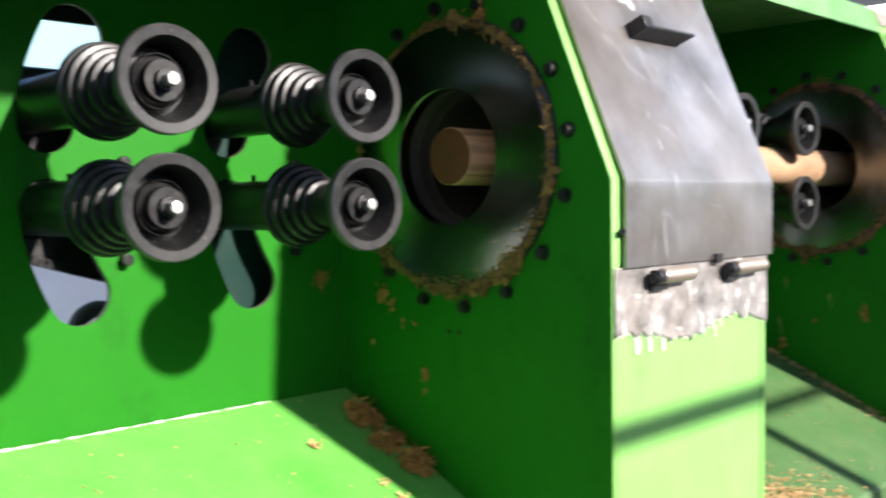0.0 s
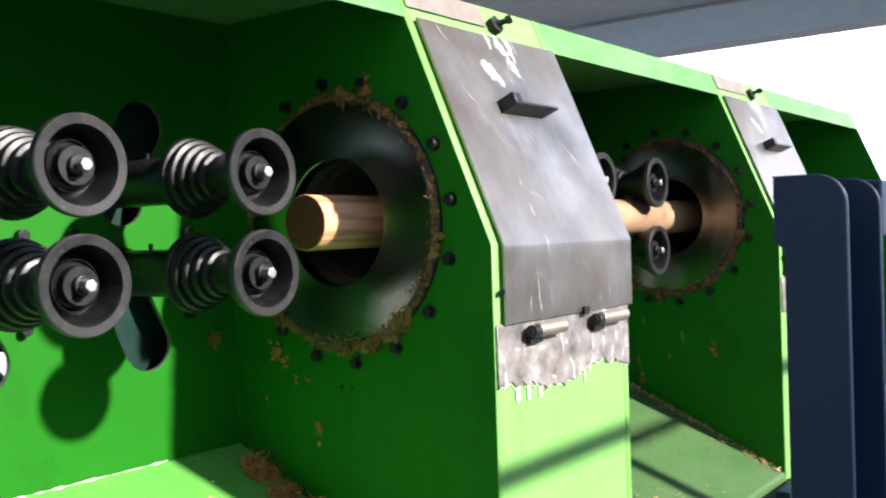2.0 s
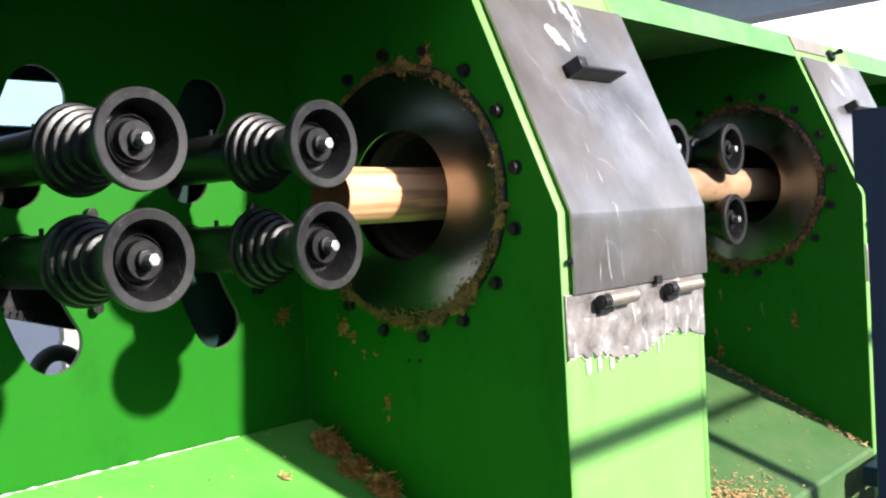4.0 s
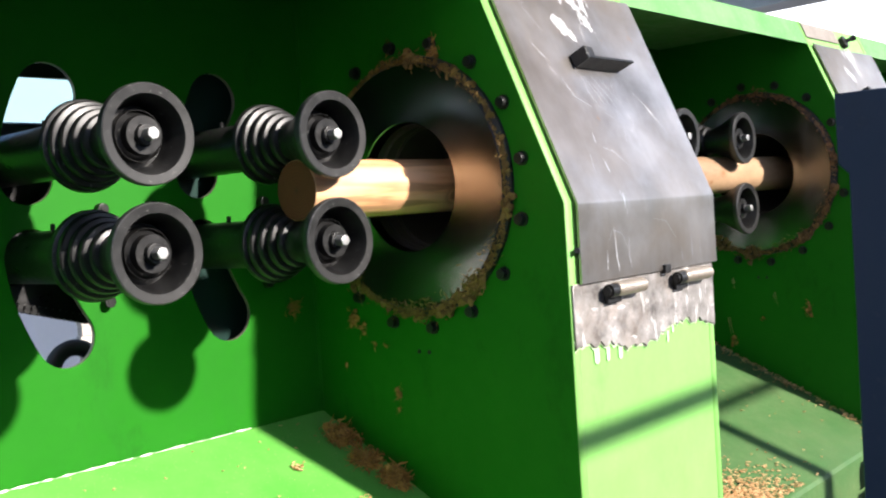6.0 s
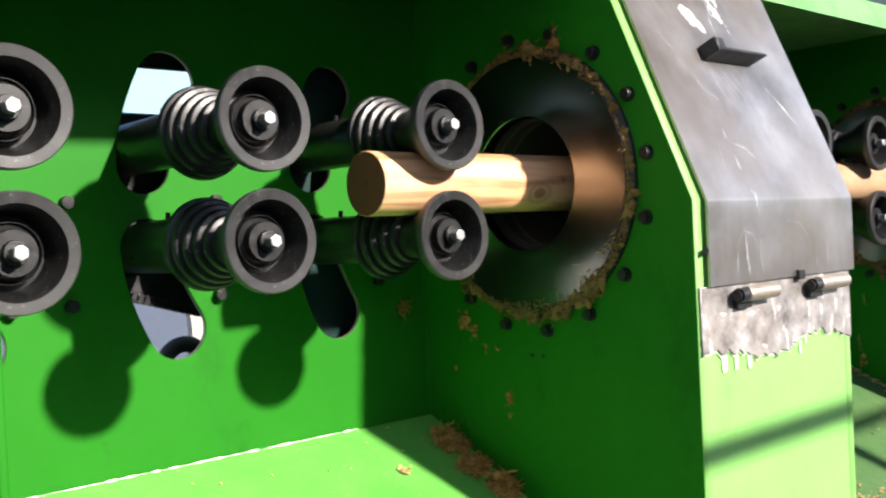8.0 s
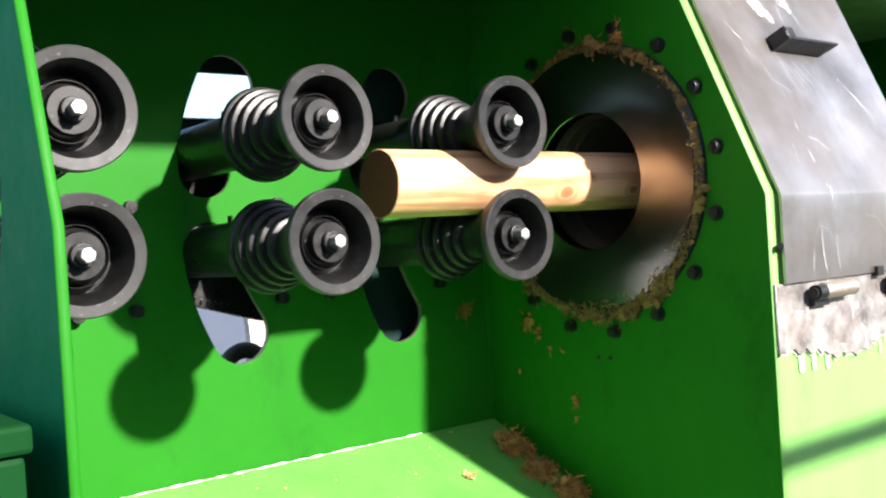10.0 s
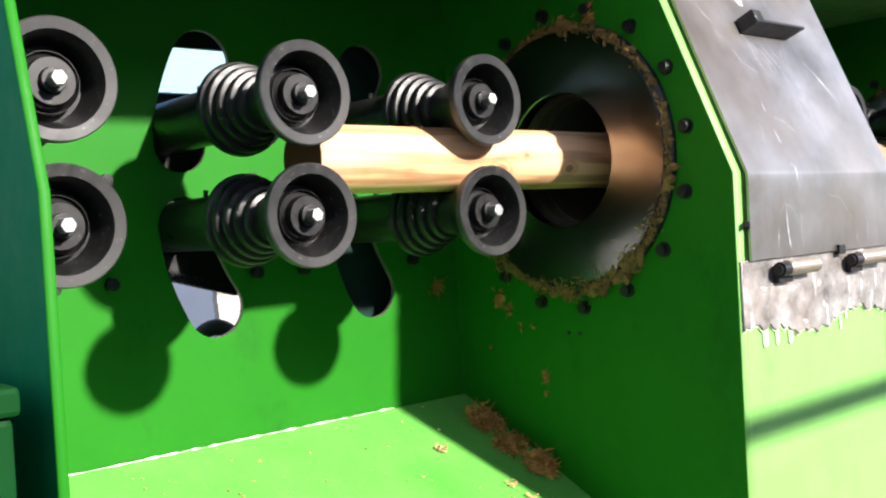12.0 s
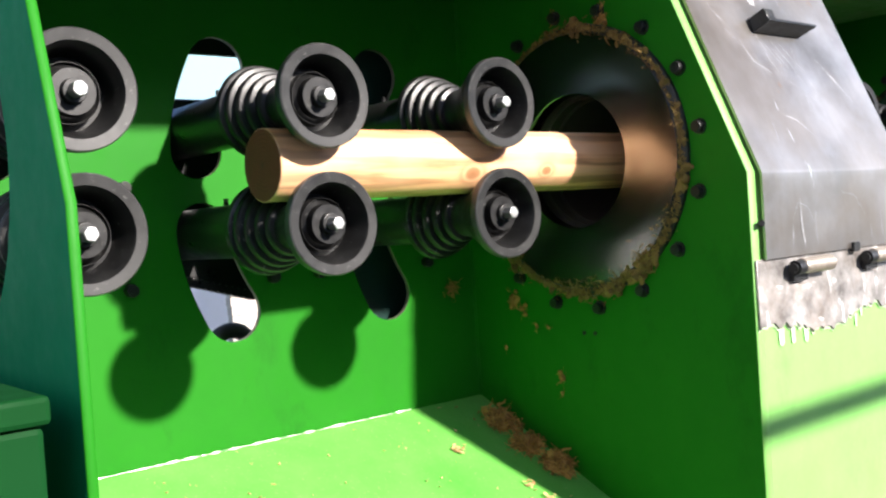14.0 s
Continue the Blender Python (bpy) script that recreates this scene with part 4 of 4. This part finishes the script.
def conveyor():
    cv = tagged(new("side_conveyor"), "dark steel conveyor rails beside the machine", "conveyor")
    for y, z in ((-0.70, -0.30), (-0.80, -0.32), (-0.92, -0.34)):
        bm = box((1.25, y - 0.02, z - 0.05), (5.0, y + 0.02, z), 0.003)
        part("rail", bm, NAVY, cv)
    for x in (1.35, 3.0, 4.9):
        bm = box((x, -0.93, -0.42), (x + 0.05, -0.69, -0.36), 0.003)
        part("crossbar", bm, NAVY, cv)
        for y in (-0.92, -0.70):
            part("leg", box((x, y - 0.02, GROUND), (x + 0.05, y + 0.02, -0.40), 0.003), NAVY, cv)


conveyor()


# hose arched up behind the machine
def hose():
    bm = bmesh.new()
    cx, cy, cz, big = -0.1355, 0.80, 0.056, 0.058
    pts = [Vector((cx - big, cy, GROUND)), Vector((cx - big, cy, cz))]
    pts += [Vector((cx - big * math.cos(a), cy, cz + big * math.sin(a))) for a in [math.pi * k / 14 for k in range(1, 14)]]
    pts += [Vector((cx + big, cy, cz)), Vector((cx + big, cy, GROUND))]
    rings = []
    for k, p in enumerate(pts):
        t = (pts[min(k + 1, len(pts) - 1)] - pts[max(k - 1, 0)]).normalized()
        side = Vector((0, 1, 0))
        up = t.cross(side)
        rings.append([bm.verts.new(p + (side * math.cos(b) + up * math.sin(b)) * 0.021) for b in [2 * math.pi * j / 12 for j in range(12)]])
    for r0, r1 in zip(rings, rings[1:]):
        for j in range(12):
            bm.faces.new((r0[j], r0[(j + 1) % 12], r1[(j + 1) % 12], r1[j]))
    bmesh.ops.recalc_face_normals(bm, faces=bm.faces)
    tagged(mesh_ob("rubber_hose", bm, RUBBER, None, True), "black rubber hose arched up behind the machine", "hose")


hose()


def board_stack():
    """Pale sawn boards stacked behind the machine, glimpsed through a slot."""
    st = tagged(new("board_stack"), "stack of pale sawn boards standing behind the machine", "board stack")
    mat = plain("pale_sawn_board", (0.44, 0.40, 0.36), 0.8, 0.2, 40)
    first = part("board", box((0.0, 0.0, 0.0), (0.30, 0.04, 0.036), 0.002), mat, st)
    rng = random.Random(9)
    for k in range(26):
        ob = first if k == 0 else new("board", first.data)
        ob.parent = st
        ob.location = (0.491 + rng.uniform(-0.003, 0.003), 2.0 + rng.uniform(-0.004, 0.004), GROUND + k * 0.0375)


board_stack()


# ---- shavings ----
def strand(verts, faces, p, d, length, width, rng, curl=0.6, droop=None):
    """A bent three-sided fibre from p along d."""
    p, d = Vector(p), Vector(d).normalized()
    base = len(verts)
    seg = 3
    for k in range(seg + 1):
        side = d.cross(Vector((rng.uniform(-1, 1), rng.uniform(-1, 1), rng.uniform(-1, 1)))).normalized()
        up = d.cross(side)
        w = width * (1 - 0.25 * k)
        for a in (0, 2.1, 4.2):
            verts.append(tuple(p + side * (w * math.cos(a)) + up * (0.45 * w * math.sin(a))))
        p = p + d * (length / seg)
        d = (d + Vector((rng.uniform(-1, 1), rng.uniform(-1, 1), rng.uniform(-1, 1))) * curl).normalized()
        if droop is not None:
            d = (d + droop).normalized()
    for k in range(seg):
        for j in range(3):
            a, b = base + k * 3 + j, base + k * 3 + (j + 1) % 3
            faces.append((a, b, b + 3, a + 3))
    faces.append((base, base + 2, base + 1))
    e = base + seg * 3
    faces.append((e, e + 1, e + 2))


def stuff(name, verts, faces, mat, label, category):
    me = bpy.data.meshes.new(name)
    me.from_pydata(verts, [], faces)
    me.materials.append(mat)
    return tagged(new(name, me), label, category, kind="stuff")


LUMP = bmesh.new()
bmesh.ops.create_icosphere(LUMP, subdivisions=2, radius=1)
LUMP_V = [vert.co.copy() for vert in LUMP.verts]
LUMP_F = [tuple(vert.index for vert in face.verts) for face in LUMP.faces]
LUMP.free()


def wad(verts, faces, p, size, rng):
    """A matted, ragged wad of fibre."""
    b = len(verts)
    turn = Euler((rng.uniform(0, 6), rng.uniform(0, 6), rng.uniform(0, 6))).to_matrix()
    off = Vector((rng.uniform(0, 50), rng.uniform(0, 50), rng.uniform(0, 50)))
    long = rng.uniform(0.9, 1.7)
    for c in LUMP_V:
        w = 1 + 0.75 * noise.noise(c * 1.6 + off) + rng.uniform(-0.16, 0.16)
        d = turn @ Vector((c.x * long, c.y, c.z * 0.8))
        verts.append(tuple(Vector(p) + d * (size * w)))
    faces += [tuple(b + k for k in face) for face in LUMP_F]


def ring_fibres(x0, seed, mat, thick):
    rng = random.Random(seed)
    v, f = [], []
    for _ in range(700):
        a = rng.uniform(0, 2 * math.pi)
        low = max(0.0, math.cos(a + math.pi / 2 - 0.15)) ** 0.8
        top = max(0.0, math.cos(a - 1.70)) ** 14
        amount = 0.58 + 0.45 * max(low, 0.6 * top)
        knot = noise.noise((math.cos(a) * 6, math.sin(a) * 6, seed + 3.3))
        amount *= 0.75 + 1.1 * knot
        if rng.random() > 0.25 + amount:
            continue
        size = 0.0026 + 0.0048 * max(0.0, amount) * rng.uniform(0.5, 1.2)
        r = 0.2295 + rng.gauss(0, 1) * 0.0075 * max(0.15, amount)
        wad(v, f, (x0 - 0.005 - 0.5 * size, AXIS_Y + r * math.cos(a), AXIS_Z + r * math.sin(a)), size, rng)
    for _ in range(1700):
        a = rng.uniform(0, 2 * math.pi)
        # thickest below and at the upper back, thin on the front side
        low = max(0.0, math.cos(a + math.pi / 2 - 0.15)) ** 0.7
        top = max(0.0, math.cos(a - 1.78)) ** 9
        amount = 0.30 + 0.70 * max(low, 0.8 * top)
        lump = 0.5 + 0.8 * noise.noise((math.cos(a) * 5, math.sin(a) * 5, seed))
        if rng.random() > amount * (0.45 + lump):
            continue
        spread = (0.004 + 0.016 * amount * max(0.2, lump)) * thick
        r = 0.229 + rng.gauss(0, 1) * spread * 0.7
        y, z = AXIS_Y + r * math.cos(a), AXIS_Z + r * math.sin(a)
        x = x0 - 0.005 - abs(rng.gauss(0, 1)) * spread
        tang = Vector((rng.uniform(-0.5, 0.2), -math.sin(a) + rng.uniform(-0.8, 0.8), math.cos(a) + rng.uniform(-0.8, 0.8)))
        strand(v, f, (x, y, z), tang, rng.uniform(0.006, 0.016), rng.uniform(0.001, 0.0034), rng, 1.0)
    stuff("bark_fibres", v, f, mat, "tangled damp bark fibres stuck round a cutter ring", "shavings")


ring_fibres(0.0, 3, FIBRE, 1.0)
ring_fibres(DIVIDERS[1], 5, FIBRE_DARK, 1.0)


def floor_point(x, y):
    return Vector((x, y, y * FLOOR_DROP))


def clump(center, size, count, seed, mat, label="tangled heap of brown bark shavings on the chute floor"):
    rng = random.Random(seed)
    v, f = [], []
    for _ in range(count // 16):
        o = Vector((rng.gauss(0, 0.36), rng.gauss(0, 0.36), abs(rng.gauss(0, 0.26)))) * size
        o += Vector((0, 0, o.y * FLOOR_DROP + 0.003))
        wad(v, f, Vector(center) + o, rng.uniform(0.003, 0.008), rng)
    for _ in range(count):
        o = Vector((rng.gauss(0, 0.46), rng.gauss(0, 0.46), abs(rng.gauss(0, 0.34)))) * size
        o += Vector((0, 0, o.y * FLOOR_DROP + 0.003))
        d = Vector((rng.uniform(-1, 1), rng.uniform(-1, 1), rng.uniform(-0.5, 0.35)))
        strand(v, f, Vector(center) + o, d, rng.uniform(0.008, 0.026), rng.uniform(0.0012, 0.0042), rng, 0.9)
    stuff("shavings_heap", v, f, mat, label, "shavings")


clump(floor_point(-0.037, -0.095), 0.030, 520, 11, FIBRE_BROWN)
clump(floor_point(-0.040, -0.167), 0.026, 480, 12, FIBRE_BROWN)
clump(floor_point(-0.030, -0.233), 0.027, 480, 13, FIBRE_BROWN)

# bits stuck to the divider faces
rng_bits = random.Random(21)
for x0, spots in ((0.0, ((-0.376, 0.686, 0.016, 70), (-0.263, 0.704, 0.009, 30), (-0.115, 0.193, 0.013, 60), (-0.142, 0.177, 0.009, 30), (-0.230, 0.052, 0.008, 36), (-0.230, 0.022, 0.004, 8), (-0.172, 0.147, 0.004, 10), (-0.084, 0.099, 0.004, 8), (-0.203, 0.144, 0.004, 8))),
                  (DIVIDERS[1], ((-0.437, 0.048, 0.012, 40), (-0.204, -0.052, 0.012, 30), (-0.297, 0.013, 0.006, 12)))):
    for y, z, s, c in spots:
        v, f = [], []
        for _ in range(c // 5):
            wad(v, f, (x0 - 0.002, y + rng_bits.gauss(0, 0.35) * s, z + rng_bits.gauss(0, 0.6) * s), 0.16 * s + rng_bits.uniform(0.0012, 0.003), rng_bits)
        for _ in range(c // 2):
            p = (x0 - abs(rng_bits.gauss(0, 0.25)) * s - 0.001, y + rng_bits.gauss(0, 0.45) * s, z + rng_bits.gauss(0, 0.75) * s)
            strand(v, f, p, (rng_bits.uniform(-0.3, 0.1), rng_bits.uniform(-1, 1), rng_bits.uniform(-1, 1)), rng_bits.uniform(0.006, 0.018), rng_bits.uniform(0.0007, 0.002), rng_bits, 0.7)
        stuff("stuck_shavings", v, f, FIBRE_BROWN, "small brown tuft of shavings stuck to green paint", "shavings")
v, f = [], []
for _ in range(60):
    strand(v, f, (-0.062 + rng_bits.gauss(0, 0.008), -0.002 - abs(rng_bits.gauss(0, 0.003)), 0.222 + rng_bits.gauss(0, 0.010)), (rng_bits.uniform(-1, 1), -0.2, rng_bits.uniform(-1, 1)), 0.012, 0.0014, rng_bits, 0.7)
stuff("stuck_shavings", v, f, FIBRE_BROWN, "small brown tuft of shavings stuck to green paint", "shavings")


def scattered_chips(points, seed, mat, label):
    rng = random.Random(seed)
    v, f = [], []
    for p, size in points:
        b = len(v)
        u = Vector((rng.uniform(-1, 1), rng.uniform(-1, 1), rng.uniform(-0.25, 0.25))).normalized()
        w = u.cross(Vector((rng.uniform(-0.4, 0.4), rng.uniform(-0.4, 0.4), 1))).normalized()
        up = u.cross(w) * 0.0008
        l1, l2 = size, size * rng.uniform(0.2, 0.6)
        for s in (-1, 1):
            for a, c in ((-1, -0.7), (1, -1), (0.8, 1), (-0.9, 0.8)):
                v.append(tuple(p + u * (a * l1) + w * (c * l2) + up * s))
        f += [(b + 3, b + 2, b + 1, b), (b + 4, b + 5, b + 6, b + 7)]
        f += [(b + k, b + (k + 1) % 4, b + 4 + (k + 1) % 4, b + 4 + k) for k in range(4)]
    stuff("wood_chips", v, f, mat, label, "wood chips")


rng = random.Random(31)
pts = []
for _ in range(2600):      # pile at the front of the second bay
    u, w = abs(rng.gauss(0, 0.5)), abs(rng.gauss(0, 0.5))
    x, y = BOX_W + 0.01 + u * 0.30, FRONT + 0.01 + w * 0.11
    if y < 0 and x < 1.4:
        h = 0.020 * max(0, 1 - u) * max(0, 1 - w)
        pts.append((floor_point(x, y) + Vector((0, 0, 0.002 + rng.random() * h)), rng.uniform(0.002, 0.006)))
for _ in range(330):       # along the joint with the second divider
    y = rng.uniform(FRONT + 0.01, -0.05)
    x = DIVIDERS[1] - 0.004 - abs(rng.gauss(0, 0.02))
    pts.append((floor_point(x, y) + Vector((0, 0, 0.002 + 0.006 * rng.random())), rng.uniform(0.002, 0.006)))
for _ in range(110):
    pts.append((floor_point(rng.uniform(BOX_W + 0.02, 1.45), rng.uniform(FRONT + 0.01, -0.02)) + Vector((0, 0, 0.002)), rng.uniform(0.0015, 0.005)))
for _ in range(250):
    pts.append((floor_point(rng.uniform(2.75, 3.0), rng.uniform(FRONT + 0.01, -0.3)) + Vector((0, 0, 0.002 + 0.03 * rng.random())), rng.uniform(0.003, 0.008)))
scattered_chips(pts, 33, CHIPS, "pale wood chips scattered on a chute floor")
pts = []
for _ in range(110):
    pts.append((floor_point(rng.uniform(-0.8, -0.01), rng.uniform(-0.55, -0.01)) + Vector((0, 0, 0.002)), rng.uniform(0.001, 0.004)))
for x, y in ((-0.121, -0.251), (-0.116, -0.286), (-0.182, -0.130)):
    for _ in range(14):
        pts.append((floor_point(x + rng.gauss(0, 0.006), y + rng.gauss(0, 0.006)) + Vector((0, 0, 0.002 + 0.004 * rng.random())), rng.uniform(0.002, 0.005)))
scattered_chips(pts, 34, CHIPS, "stray pale wood chips on the green chute floor")


# a few pale straws stuck to the plates
rng_straw = random.Random(77)
for p, q in (((-0.014, -0.154, 0.266), (-0.014, -0.151, 0.221)), ((1.455, -0.194, 0.017), (1.455, -0.214, -0.080)), ((1.455, -0.214, 0.137), (1.455, -0.219, 0.091)), ((1.455, -0.340, 0.095), (1.455, -0.351, 0.054))):
    v, f = [], []
    d = Vector(q) - Vector(p)
    strand(v, f, p, d, d.length, 0.0009, rng_straw, 0.12)
    strand(v, f, Vector(p) + Vector((0, 0.004, -0.006)), d, d.length * 0.6, 0.0007, rng_straw, 0.25)
    stuff("straw", v, f, CHIPS, "pale thin wood fibre hanging on a green plate", "shavings")


# ---- what moves ----
def log_end(t):
    return -0.0015 - 0.0452 * t


def opening(x, t):
    """How far each roller of a pair has been pushed off the log's line."""
    if x > 0:
        return 1.0
    began = {ROLLERS[2]: 5.0, ROLLERS[1]: 12.45}.get(x)
    if began is None:
        return 0.0
    return min(1.0, max(0.0, (t - began) / 0.7))


def motions():
    walk(the_log, [(t, pose(log_end(t), AXIS_Y, AXIS_Z + 0.0015)) for t in (0, 7, 14)])
    times = [k * 0.7 for k in range(21)]
    rng = random.Random(5)
    for x, up, roller, arm in PAIRS:
        turn0 = rng.uniform(0, 60)
        rows, arms = [], []
        for t in times:
            z = (0.5255 if up > 0 else 0.3643) + up * (0.0043 if x < 0 else 0.0145) * opening(x, t)
            rows.append((t, pose(x + 0.005 * opening(x, t) * (x < 0), 0, z, 0, up * (turn0 + 84 * t), 0)))
            arms.append((t, pose(x + 0.005 * opening(x, t) * (x < 0), 0, z)))
        walk(roller, rows)
        walk(arm, arms)


motions()
